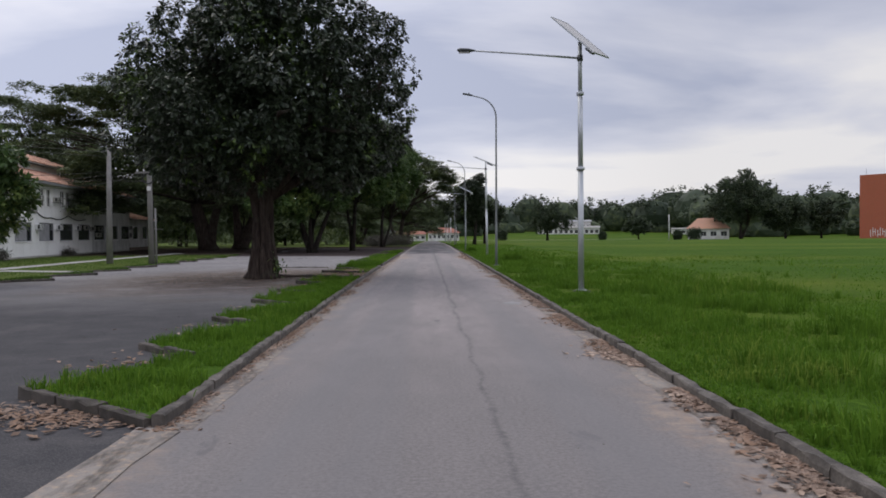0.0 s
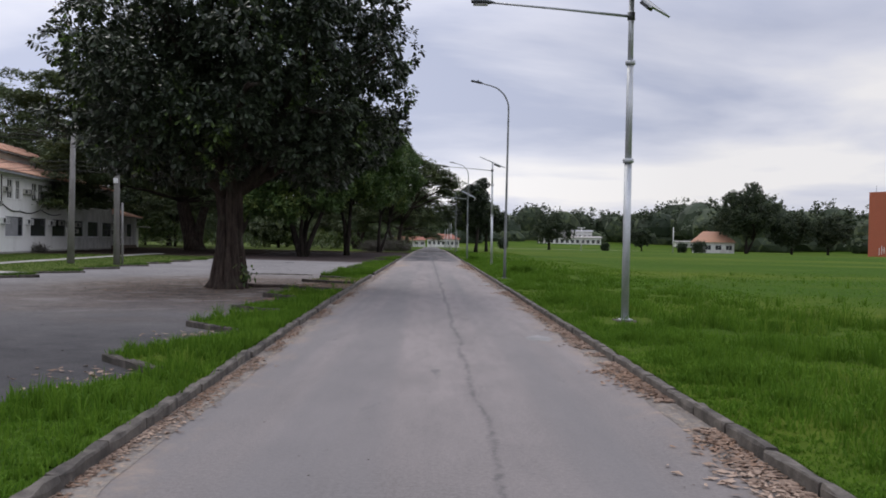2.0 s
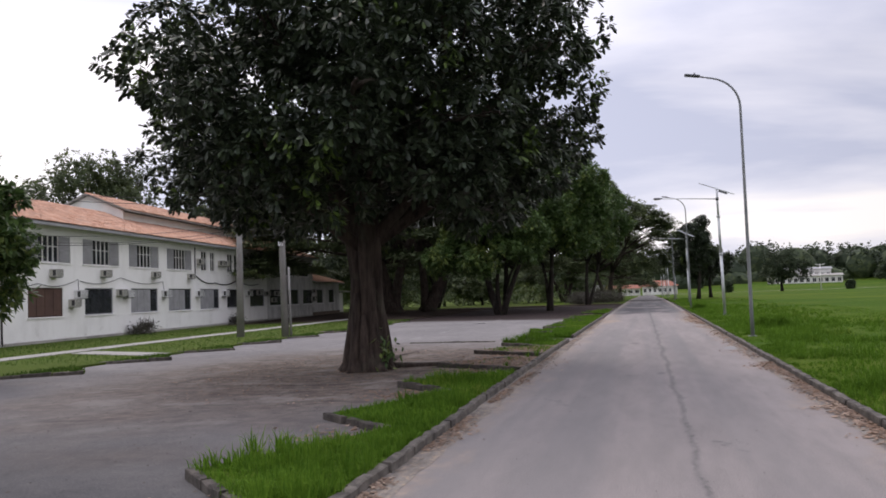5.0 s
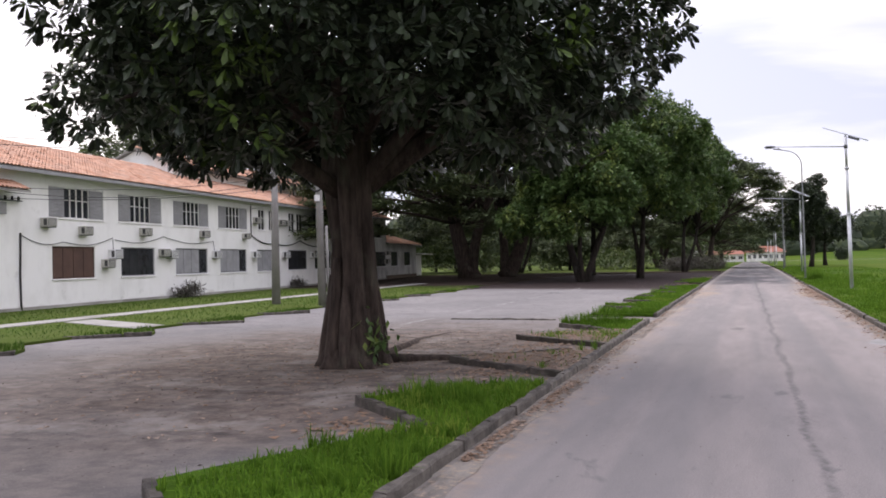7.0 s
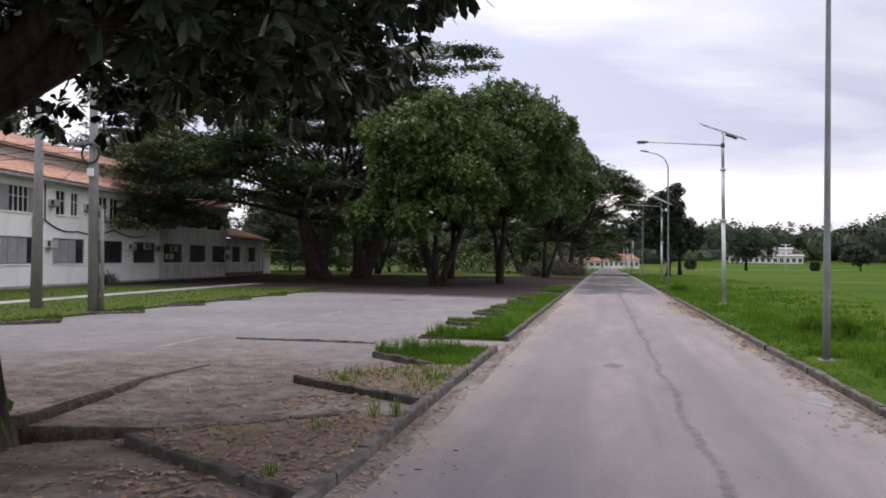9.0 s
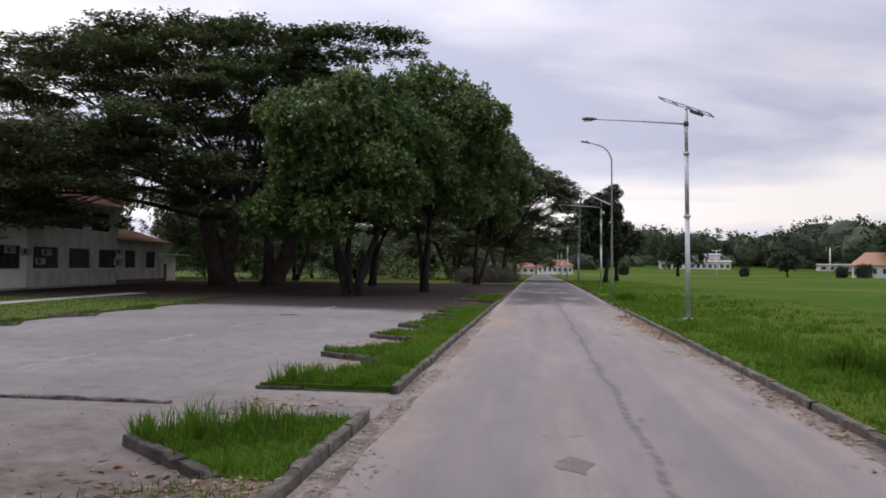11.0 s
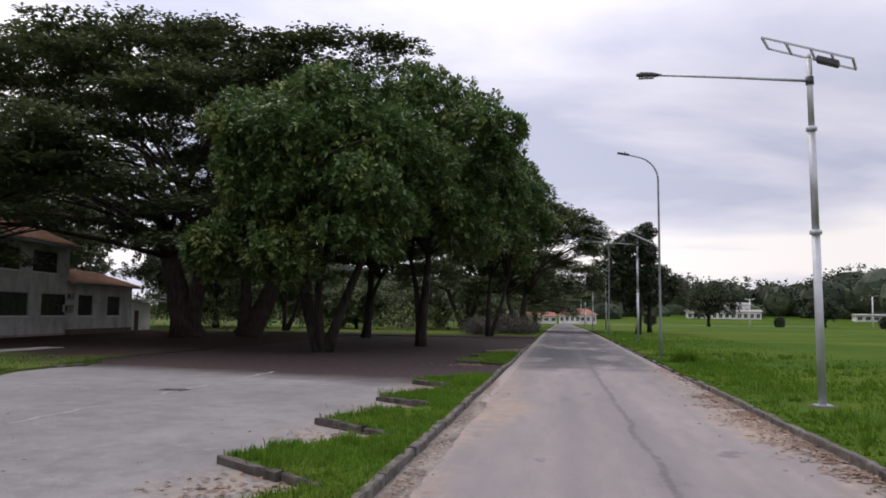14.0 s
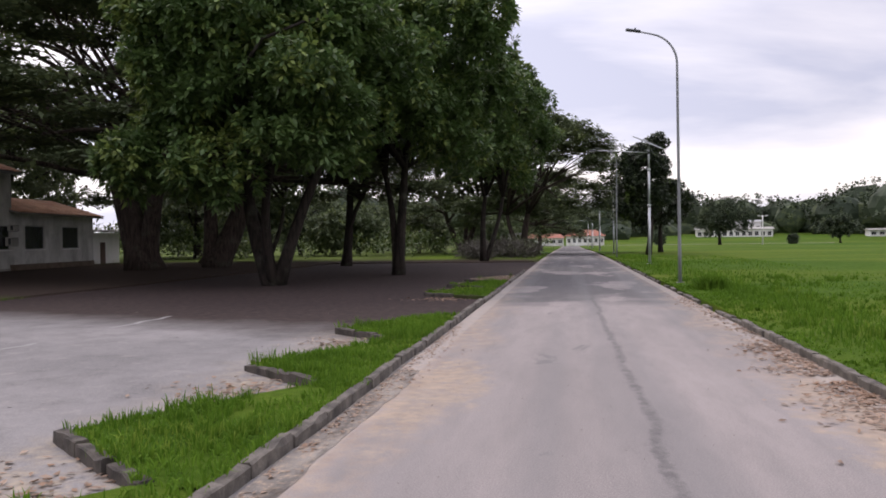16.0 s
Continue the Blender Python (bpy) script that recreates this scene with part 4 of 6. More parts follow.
def verge_tufts(n, x0, x1, y0, y1, h, per, w, out=1.5):
    """Taller tussocks, thick in the middle of the verge and thinning out into the field."""
    x, y = x0 + (x1 - x0) * r.random(n) ** out, r.uniform(y0, y1, n)
    c = np.array([noise.noise((a * 0.45, b * 0.45, 3.0)) + 0.55 * noise.noise((a * 1.4, b * 1.4, 7.0)) for a, b in zip(x, y)])
    keep = c > 0.02 + 0.03 * np.maximum(0, x - 6)
    for k in range(3):
        keep &= (np.abs(x - 4.75) > 0.8) | (np.abs(y - (23.9 + LAMP_GAP * k)) > 1.2)
    x, y, c = x[keep], y[keep], c[keep]
    hh = h * np.clip(0.55 + 0.9 * c, 0.4, 1.25) * np.clip((x - 3.2) / 1.0, 0.35, 1) * r.uniform(0.7, 1.2, len(x))
    verge_grass.tufts(x, y, np.full(len(x), 0.09), hh, per, hh * 0.22, w)


verge(46000, 3.3, 11.5, 3.5, 26, 0.32, 0.009)
verge(24000, 3.3, 12.5, 26, 52, 0.3, 0.011)
verge(20000, 3.3, 14, 52, 84, 0.34, 0.013)
verge(8000, 3.3, 13, 84, 130, 0.45, 0.018)
verge(14000, 8, 30, 9, 60, 0.34, 0.016)
verge_tufts(2600, 3.4, 11, 3.5, 30, 0.5, 20, 0.0075)
verge_tufts(1700, 3.4, 10, 30, 56, 0.36, 18, 0.009)
verge_tufts(1500, 3.4, 11, 56, 90, 0.3, 16, 0.011)
verge_tufts(500, 9, 30, 9, 60, 0.4, 16, 0.012, 1.0)
for bx, by, br in ((4.35, 82, 0.55), (5.6, 50.5, 0.5), (5.2, 51.6, 0.45)):
    x, y = r.normal(bx, br * 0.4, 900), r.normal(by, br * 0.4, 900)
    verge_grass.blades(x, y, np.full(900, 0.09), r.uniform(0.3, 0.75, 900), np.full(900, 0.012), 0.6)
verge_grass.make("verge_grass", M_BLADE, "long bright green grass on the verge", "grass")
island_grass.make("island_grass", M_BLADE, "bright green tufts of grass on the islands", "grass")

# fallen leaves in the gutters
def gutter(n, xk, side, y0, y1, spread, leaf=0.055):
    y = litter.r.uniform(y0, y1, n)
    c = np.array([noise.noise((0.0, b * 0.45, 1.0 + side)) + 0.5 * noise.noise((4.0, b * 1.7, 1.0)) for b in y])
    x = xk + side * np.abs(litter.r.normal(0.0, spread, n)) * (0.55 + np.maximum(c, 0) * 1.4)
    keep = c > -0.22
    litter.litter(x[keep], y[keep], np.full(keep.sum(), 0.006), leaf)


gutter(5200, KR - 0.08, -1, 2, 36, 0.25)
gutter(1800, KR - 0.1, -1, 36, 80, 0.34)
gutter(1500, KR - 0.1, -1, 58, 69, 0.6)
gutter(2200, KR - 0.08, -1, 3, 24, 0.2)
gutter(2600, KL + 0.28, 1, 7.5, 20, 0.16, 0.036)
gutter(2000, KL + 0.17, 1, 20, 34, 0.17, 0.04)
gutter(2200, KL + 0.1, 1, 34, 72, 0.22, 0.034)
x, y = litter.r.normal(-3.9, 0.6, 420), litter.r.normal(8.2, 0.28, 420)
litter.litter(x, y - 0.35 * (x + 3.9), np.full(420, -0.006), 0.06)
a, q = litter.r.uniform(0, 2 * math.pi, 1300), litter.r.uniform(0.5, 5.5, 1300) 
litter.litter(-7.4 + np.cos(a) * q, 35.6 + np.sin(a) * q * 1.3, np.full(1300, -0.006), 0.045)
litter.make("fallen_leaves", M_DRYLEAF, "dry brown leaves lying in the gutters and bays", "fallen leaves")
debris = Blades(14)
for n, x0, x1, yc, ys, size in ((900, -18, -3.6, 40, 18, 0.03), (2400, -16, -5.0, 33, 6, 0.02), (1200, -12, -5.0, 38, 4, 0.03), (700, -2.4, 2.8, 40, 20, 0.016)):
    x, y = debris.r.uniform(x0, x1, n), debris.r.normal(yc, ys, n)
    debris.litter(x, y, np.full(n, -0.011 if x1 < 0 else 0.001), size)
debris.make("ground_debris", M_DEBRIS, "twigs, bark chips and grit lying on the asphalt", "debris")

# washed sand and dust lying on the road
def blot(cx, cy, rx, ry, seed, material, label, z=0.004):
    rb = random.Random(seed)
    bm = bmesh.new()
    n = 22
    bm.faces.new([bm.verts.new((cx + rx * math.cos(q) * rb.uniform(0.6, 1.2), cy + ry * math.sin(q) * rb.uniform(0.6, 1.2), z)) for q in np.linspace(0, 2 * math.pi, n + 1)[:-1]])
    tagged(part("sand_patch", bm, material, None), label, "sand", kind="structure")


for k, (cx, cy, rx, ry) in enumerate(((2.35, 21.4, 0.28, 0.5), (2.7, 41.0, 0.3, 0.7))):
    blot(cx, cy, rx, ry, 40 + k, M_LINE, "pale cement dust on the asphalt")
blot(-0.35, 44.0, 0.22, 0.35, 61, M_CRACK, "dark patched hollow in the asphalt")
# old kerb edge beyond the big tree
kerb_run(tooth_kerb, (-10.6, 47.0), (-6.1, 46.8), -0.085, 0.8, 0.2, 2.0)

# far side of the car park: broken saw-tooth strip, lawn, footpath
lawn_blades = Blades(9)
flat("lawn_strip", [(-20.6, 30), (-18.8, 30), (-18.8, 75), (-20.6, 78)], 0.07, M_FIELD, None, "mown grass strip beside the car park", "ground")
for i in range(9):
    ty = 35.2 + 4.9 * i
    ring = [(-18.85, ty - 1.4), (-16.9 - 0.17 * i, ty), (-17.4 - 0.15 * i, ty + 0.7), (-18.85, ty + 1.9)]
    flat("island_soil", ring, 0.07, M_FIELD, None, "raised planting island beside the car park", "ground")
    kerb_run(far_kerb, (-19.0, ty - 1.5), (-16.9 - 0.17 * i, ty), -0.02, 0.8, 0.15, 2.0)
    x, y = scatter_ring(lawn_blades.r, ring, 900)
    lawn_blades.blades(x, y, np.full(len(x), 0.07), lawn_blades.r.uniform(0.05, 0.16, len(x)), np.full(len(x), 0.012))
x, y = lawn_blades.r.uniform(-34, -18.9, 22000), lawn_blades.r.uniform(38, 100, 22000)
keep = (np.abs(x + 24.75 + (y - 30) * 0.0536) > 0.85) & ~((x > -24.6) & (np.abs(y - 43.2 - (x + 21.7) * -0.4) < 0.95)) & (x > -34.5 - 0.115 * (y - 56))
keep &= y < 79
lawn_blades.blades(x[keep], y[keep], np.full(keep.sum(), 0.06), lawn_blades.r.uniform(0.03, 0.12, keep.sum()), np.full(keep.sum(), 0.012))
lawn_blades.make("lawn_grass", M_LAWN, "short green lawn grass before the white building", "grass")
flat("footpath", [(-25.4, 30), (-24.1, 30), (-27.1, 86), (-28.4, 86)], 0.085, M_CONC, None, "pale concrete footpath across the lawn", "pavement")
flat("crossing_path", [(-24.4, 43.6), (-18.9, 41.4), (-18.9, 42.8), (-24.4, 45.0)], 0.08, M_CONC, None, "pale concrete path from the car park", "pavement")
flat("gully_slab", [(-5.4, 46.1), (-3.1, 46.1), (-3.1, 46.9), (-5.4, 47.0)], 0.0, M_CRACK, None, "grey concrete slab between two islands", "pavement")
flat("gutter_slab", [(-3.02, 2.6), (-2.46, 2.6), (-2.5, 4.1), (-2.4, 5.2), (-2.46, 6.4), (-2.4, 7.5), (-2.86, 7.5), (-2.95, 5.0)], 0.012, M_GUTTER, None, "cracked pale concrete gutter slab", "pavement")

drain = thing("drain_grate", -10.9, 66.9, -0.01)
wall_tmp = bmesh.new()
for k in range(7):
    add_box(wall_tmp, -0.3, 0.3, -0.2 + 0.062 * k, -0.17 + 0.062 * k, -0.01, 0.012)
add_box(wall_tmp, -0.33, -0.3, -0.23, 0.23, -0.01, 0.014)
add_box(wall_tmp, 0.3, 0.33, -0.23, 0.23, -0.01, 0.014)
part("grate", wall_tmp, M_DARKMETAL, drain)
tagged(drain, "small dark iron drain grate in the car park", "drain")

# ---------------- trees ----------------


def leaf_arrays(r, base, out, length, width, droop):
    """Folded four-cornered leaves springing from base along out."""
    n = len(base)
    d = out + r.normal(0, 0.75, (n, 3))
    d[:, 2] -= droop
    d /= np.linalg.norm(d, axis=1)[:, None] + 1e-6
    s = np.cross(d, np.array([0, 0, 1.0]) + r.normal(0, 0.35, (n, 3)))
    s /= np.linalg.norm(s, axis=1)[:, None] + 1e-6
    up = np.cross(s, d)
    L = (length * r.uniform(0.65, 1.25, n))[:, None]
    W = (width * r.uniform(0.7, 1.25, n))[:, None]
    q = np.empty((n, 4, 3))
    q[:, 0] = base
    q[:, 1] = base + d * L * 0.5 + s * W - up * W * 0.35
    q[:, 2] = base + d * L - np.array([0, 0, 1.0]) * L * 0.12
    q[:, 3] = base + d * L * 0.5 - s * W - up * W * 0.35
    return q.reshape(-1, 3)


def crown_verts(r, blobs, clusters, per, length, width, spread, droop, shell=0.62, low=-1.0, maker=None, level=1.0):
    """Leaf clusters spread over the outer part of the blobs (cx, cy, cz, rx, ry, rz)."""
    blobs = np.array(blobs, float)
    area = blobs[:, 3] * blobs[:, 5] + blobs[:, 3] * blobs[:, 4]
    pick = r.choice(len(blobs), clusters, p=area / area.sum())
    dirs = r.normal(0, 1, (clusters, 3))
    dirs /= np.linalg.norm(dirs, axis=1)[:, None]
    if low > -1:
        dirs[:, 2] = np.where(dirs[:, 2] < low, -dirs[:, 2], dirs[:, 2])
    b = blobs[pick]
    c = b[:, :3] + dirs * b[:, 3:] * r.uniform(shell, 1.03, clusters)[:, None]
    base = np.repeat(c, per, 0) + r.normal(0, spread, (clusters * per, 3)) * np.array([1, 1, level])
    out = np.repeat(dirs * np.array([1, 1, 0.6]), per, 0) * 0.7
    return (maker or leaf_arrays)(r, base, out, length, width, droop)


def rosette_verts(r, blobs, clusters, per, length, width, droop, shell=0.75, maker=None, low=-1.0):
    """Twig tips over the blobs, each with a whorl of leaves fanning out round it."""
    blobs = np.array(blobs, float)
    area = blobs[:, 3] * blobs[:, 5] + blobs[:, 3] * blobs[:, 4]
    pick = r.choice(len(blobs), clusters, p=area / area.sum())
    dirs = r.normal(0, 1, (clusters, 3))
    dirs /= np.linalg.norm(dirs, axis=1)[:, None]
    if low > -1:
        dirs[:, 2] = np.where(dirs[:, 2] < low, -dirs[:, 2], dirs[:, 2])
    b = blobs[pick]
    c = b[:, :3] + dirs * b[:, 3:] * r.uniform(shell, 1.03, clusters)[:, None]
    axis = dirs * np.array([1, 1, 0.5]) + np.array([0, 0, 0.45])
    axis /= np.linalg.norm(axis, axis=1)[:, None] + 1e-6
    side = np.cross(axis, r.normal(0, 1, (clusters, 3)))
    side /= np.linalg.norm(side, axis=1)[:, None] + 1e-6
    other = np.cross(axis, side)
    ang = (np.arange(per) * 2.39996)[None, :] + r.uniform(0, 6.28, clusters)[:, None]
    size = r.uniform(0.75, 1.25, clusters)[:, None, None]
    rad = np.cos(ang)[:, :, None] * side[:, None] + np.sin(ang)[:, :, None] * other[:, None]
    tilt = np.linspace(0.1, 1.0, per)[None, :, None]
    out = axis[:, None] * (1.1 - 0.9 * tilt) + rad
    base = c[:, None] + (axis[:, None] * (1 - tilt) * 0.5 + rad * 0.12) * length * size
    return (maker or leaf_arrays)(r, base.reshape(-1, 3), 2.3 * out.reshape(-1, 3), length, width, 2.3 * droop)


def spray_leaves(r, base, out, length, width, droop):
    """Small leaves lying nearly level, as in the flat sprays of a rain tree."""
    n = len(base)
    d = r.normal(0, 1, (n, 3)) * np.array([1, 1, 0.22]) + out * 0.4
    d /= np.linalg.norm(d, axis=1)[:, None] + 1e-6
    s = np.cross(d, np.array([0, 0, 1.0]) + r.normal(0, 0.22, (n, 3)))
    s /= np.linalg.norm(s, axis=1)[:, None] + 1e-6
    L = (length * r.uniform(0.6, 1.3, n))[:, None]
    W = (width * r.uniform(0.7, 1.25, n))[:, None]
    q = np.empty((n, 4, 3))
    q[:, 0] = base
    q[:, 1] = base + d * L * 0.5 + s * W
    q[:, 2] = base + d * L - np.array([0, 0, 1.0]) * L * 0.15
    q[:, 3] = base + d * L * 0.5 - s * W
    return q.reshape(-1, 3)


def lobed(r, R_, z0, z1, n, cx=0.0, cy=0.0, extra=(), sub=8):
    """Big uneven lobes over a dome, each a handful of smaller clumps, with hollows between them."""
    zc, rz = (z0 + z1) / 2, (z1 - z0) / 2
    big = list(extra)
    for i in range(n):
        cz = 1 - 1.75 * (i + 0.5) / n
        a = i * 2.39996 + r.uniform(-0.35, 0.35)
        rad = math.sqrt(max(0.05, 1 - cz * cz)) * r.uniform(0.56, 0.72)
        big.append((cx + math.cos(a) * rad * R_, cy + math.sin(a) * rad * R_, zc + cz * rz * 0.68, R_ * r.uniform(0.28, 0.44)))
    out = [(cx, cy, zc, R_ * 0.55, R_ * 0.55, rz * 0.6)]
    for x, y, z, lr in big:
        out.append((x, y, z, lr * 0.72, lr * 0.72, lr * 0.66))
        for k in range(sub):
            d = Vector((r.normal(0, 1) + (x - cx) / R_, r.normal(0, 1) + (y - cy) / R_, r.normal(0, 1) + 0.35)).normalized()
            b = lr * r.uniform(0.28, 0.46)
            out.append((x + d.x * lr * 0.82, y + d.y * lr * 0.82, z + d.z * lr * 0.78, b, b, b * 0.85))
    return out


def round_leaves(r, base, out, length, width, droop):
    """Six-cornered leaves, broadest past the middle, with a blunt drooping tip."""
    n = len(base)
    d = out + r.normal(0, 0.62, (n, 3))
    d[:, 2] -= droop
    d /= np.linalg.norm(d, axis=1)[:, None] + 1e-6
    s = np.cross(d, np.array([0, 0, 1.0]) + r.normal(0, 0.35, (n, 3)))
    s /= np.linalg.norm(s, axis=1)[:, None] + 1e-6
    up = np.cross(s, d)
    L = (length * r.uniform(0.65, 1.25, n))[:, None]
    W = (width * r.uniform(0.75, 1.2, n))[:, None]
    sag = np.array([0, 0, 1.0]) * L
    q = np.empty((n, 6, 3))
    q[:, 0] = base
    q[:, 1] = base + d * L * 0.4 + s * W * 0.62 - up * W * 0.2
    q[:, 2] = base + d * L * 0.78 + s * W - up * W * 0.35 - sag * 0.1
    q[:, 3] = base + d * L - sag * 0.2
    q[:, 4] = base + d * L * 0.78 - s * W - up * W * 0.35 - sag * 0.1
    q[:, 5] = base + d * L * 0.4 - s * W * 0.62 - up * W * 0.2
    return q.reshape(-1, 3)


def round_leaf_mesh(name, verts, material, parent, label=""):
    n = len(verts) // 6
    me = bpy.data.meshes.new(name)
    me.vertices.add(6 * n)
    me.vertices.foreach_set("co", np.asarray(verts, np.float32).ravel())
    o = 6 * np.arange(n)[:, None]
    loops = np.concatenate((o, o + 1, o + 2, o + 3, o, o + 3, o + 4, o + 5), 1).ravel().astype(np.int32)
    me.loops.add(8 * n)
    me.loops.foreach_set("vertex_index", loops)
    me.polygons.add(2 * n)
    me.polygons.foreach_set("loop_start", np.arange(0, 8 * n, 4, dtype=np.int32))
    me.update(calc_edges=True)
    me.validate()
    me.materials.append(material)
    ob = new(name, me)
    ob.parent = parent
    if label:
        ob["label"] = label
    return ob


def leaf_mesh(name, verts, material, parent, label=""):
    n = len(verts) // 4
    me = bpy.data.meshes.new(name)
    me.vertices.add(4 * n)
    me.vertices.foreach_set("co", np.asarray(verts, np.float32).ravel())
    o = 4 * np.arange(n)[:, None]
    loops = np.concatenate((o, o + 1, o + 2, o, o + 2, o + 3), 1).ravel().astype(np.int32)
    me.loops.add(6 * n)
    me.loops.foreach_set("vertex_index", loops)
    me.polygons.add(2 * n)
    me.polygons.foreach_set("loop_start", np.arange(0, 6 * n, 3, dtype=np.int32))
    me.update(calc_edges=True)
    me.validate()
    me.materials.append(material)
    ob = new(name, me)
    ob.parent = parent
    if label:
        ob["label"] = label
    return ob


def limb_points(r, a, b, bend=0.12, n=6):
    a, b = Vector(a), Vector(b)
    L = (b - a).length
    off = Vector((r.normal(0, bend * L), r.normal(0, bend * L), abs(r.normal(0, bend * L))))
    return [a.lerp(b, i / (n - 1)) + off * math.sin(math.pi * i / (n - 1)) for i in range(n)]


def trunk_part(parent, pts, radii, material, flare=0.0, seed=0, segs=18, name="trunk", folds=0.0):
    def wob(a, i):
        f = 1 + 0.05 * math.sin(3 * a + seed) + 0.04 * math.sin(7 * a + i)
        if flare:
            k = max(0.0, 1 - i / 4.0)
            f += flare * k * (0.45 + 0.55 * math.cos(6 * a + seed + 0.4 * math.sin(2 * a)))
        if folds:
            f += folds * (math.cos(5 * a + 0.35 * i + seed) + 0.6 * math.cos(9 * a - 0.5 * i) + 0.5 * noise.noise((math.cos(a) * 3, math.sin(a) * 3, i * 0.35)))
        return f + 0.05 * noise.noise((math.cos(a) * 2, math.sin(a) * 2, i * 0.7 + seed))
    bm = bmesh.new()
    add_tube(bm, pts, radii, segs, wob)
    return part(name, bm, material, parent, "", True)


def limbs(parent, r, start, blobs, count, r0, material, name="limb", twigs=2):
    order = r.permutation(len(blobs))[:count]
    for i in order:
        b = blobs[i]
        s = start[int(r.integers(len(start)))]
        pts = limb_points(r, s, (b[0], b[1], b[2]))
        bm = bmesh.new()
        add_tube(bm, pts, [r0 * (1 - 0.85 * k / (len(pts) - 1)) for k in range(len(pts))], 7)
        for _ in range(twigs):
            k = int(r.integers(2, 5))
            e = Vector(b[:3]) + Vector(np.clip(r.normal(0, 0.4, 3), -0.7, 0.7)) * Vector((b[3], b[4], b[5] * 0.5))
            q = limb_points(r, pts[k], e, 0.1, 4)
            add_tube(bm, q, [r0 * 0.35, r0 * 0.25, r0 * 0.15, r0 * 0.05], 5)
        part(name, bm, material, parent, "", True)


def big_tree():
    """The broad dark tree with the buttressed trunk in the car park."""
    r = np.random.default_rng(21)
    root = thing("big_tree", -7.55, 35.3, -0.01)
    heights = [-0.1, 0.1, 0.3, 0.55, 0.85, 1.2, 1.6, 2.0, 2.5, 3.0, 3.5, 4.0, 4.6, 5.8]
    girth = [0.76, 0.68, 0.6, 0.54, 0.49, 0.46, 0.43, 0.41, 0.4, 0.41, 0.44, 0.46, 0.42, 0.3]
    trunk_part(root, [(0.06 * math.sin(h * 0.9), 0.03 * math.sin(h * 1.4), h) for h in heights], girth, M_BARK, 0.12, 1.3, 52, "trunk", 0.15)
    # buttress roots
    for i in range(9):
        a = i * 2 * math.pi / 9 + r.uniform(-0.15, 0.15)
        c, s = math.cos(a), math.sin(a)
        bm = bmesh.new()
        e, h = r.uniform(0.6, 0.76), r.uniform(1.6, 2.9)
        add_tube(bm, [(c * e, s * e, -0.1), (c * 0.6, s * 0.6, 0.12), (c * 0.52, s * 0.52, 0.5), (c * 0.42, s * 0.42, 1.1), (c * 0.36, s * 0.36, h)], [0.06, 0.13, 0.16, 0.15, 0.1], 9)
        part("root", bm, M_BARK, root, "", True)
    # roots that lift the asphalt beside the tree
    for ends in (((-0.1, 0.7), (-0.1, 1.6), (-0.25, 2.8), (-0.45, 4.2), (-0.7, 4.9), (-0.55, 6.9)), ((0.5, 0.5), (1.2, 1.0), (1.9, 1.2), (2.3, 1.6))):
        bm = bmesh.new()
        add_tube(bm, [(p, q, -0.02 - 0.01 * k) for k, (p, q) in enumerate(ends)], [0.17 - 0.018 * k for k in range(len(ends))], 10, lambda a, i: 1 + 0.2 * math.sin(3 * a + 1.7 * i))
        part("root", bm, M_BARK, root, "", True)
    # crown outline: height, sideways shift, radius
    outline = ((4.3, 0.0, 4.4), (5.2, -0.1, 5.7), (6.3, -0.1, 6.1), (7.6, 0.0, 6.3), (9.2, 0.25, 6.3), (10.8, 0.2, 5.3), (12.2, 0.8, 3.7), (13.3, 0.9, 2.2), (14.0, 0.9, 0.7))
    oz, ox, orad = (np.array(c) for c in zip(*outline))
    blobs = []
    for i in range(78):
        z = 4.4 + 9.4 * ((i + 0.5) / 78) ** 1.15
        a = i * 2.39996 + r.uniform(-0.3, 0.3)
        bump = 1 + 0.22 * noise.noise((math.cos(a) * 1.6, math.sin(a) * 1.6, z * 0.35))
        b = 1.2 * r.uniform(0.6, 1.4)
        q = max(0.2, (float(np.interp(z, oz, orad)) * bump - b * 0.75) * r.uniform(0.9, 1.0))
        if math.cos(a) < 0 and z < 7.2:
            q *= 0.86
        blobs.append((float(np.interp(z, oz, ox)) + math.cos(a) * q, math.sin(a) * q, z, b, b, b * 0.66))
    blobs += [(r.normal(0.2, 1.7), r.normal(0, 1.7), r.uniform(6.5, 10.8), 2.6, 2.6, 2.2) for _ in range(8)]
    # boughs that reach past the rest
    blobs += [(5.9, 0.8, 9.4, 1.3, 1.3, 0.9), (5.6, -1.6, 8.3, 1.1, 1.1, 0.8), (5.4, 1.0, 6.4, 1.2, 1.2, 0.8), (-5.7, 1.8, 8.0, 1.0, 1.0, 0.7), (-4.6, -1.2, 10.4, 1.0, 1.0, 0.7), (5.4, -1.6, 10.6, 1.2, 1.2, 0.9), (5.7, -0.4, 7.4, 1.2, 1.2, 0.8), (-6.0, -0.6, 6.2, 1.1, 1.1, 0.7), (-5.9, 3.2, 6.4, 1.0, 1.0, 0.7)]
    for i in range(26):
        a = i * 2.39996
        k = 1.4 + 3.8 * math.sqrt((i + 0.5) / 26)
        blobs.append((math.cos(a) * k * (1.0 if math.cos(a) > 0 else 0.82), math.sin(a) * k, r.uniform(5.0, 6.0) - 0.25 * (i < 6), 1.25, 1.25, 0.8))
    limbs(root, r, [(0, 0, 3.4), (-0.05, 0, 4.3), (-0.05, 0, 5.5)], blobs, 26, 0.2, M_BARK, "limb", 3)
    v = rosette_verts(r, blobs, 9300, 12, 0.235, 0.056, 0.42, 0.8, round_leaves)
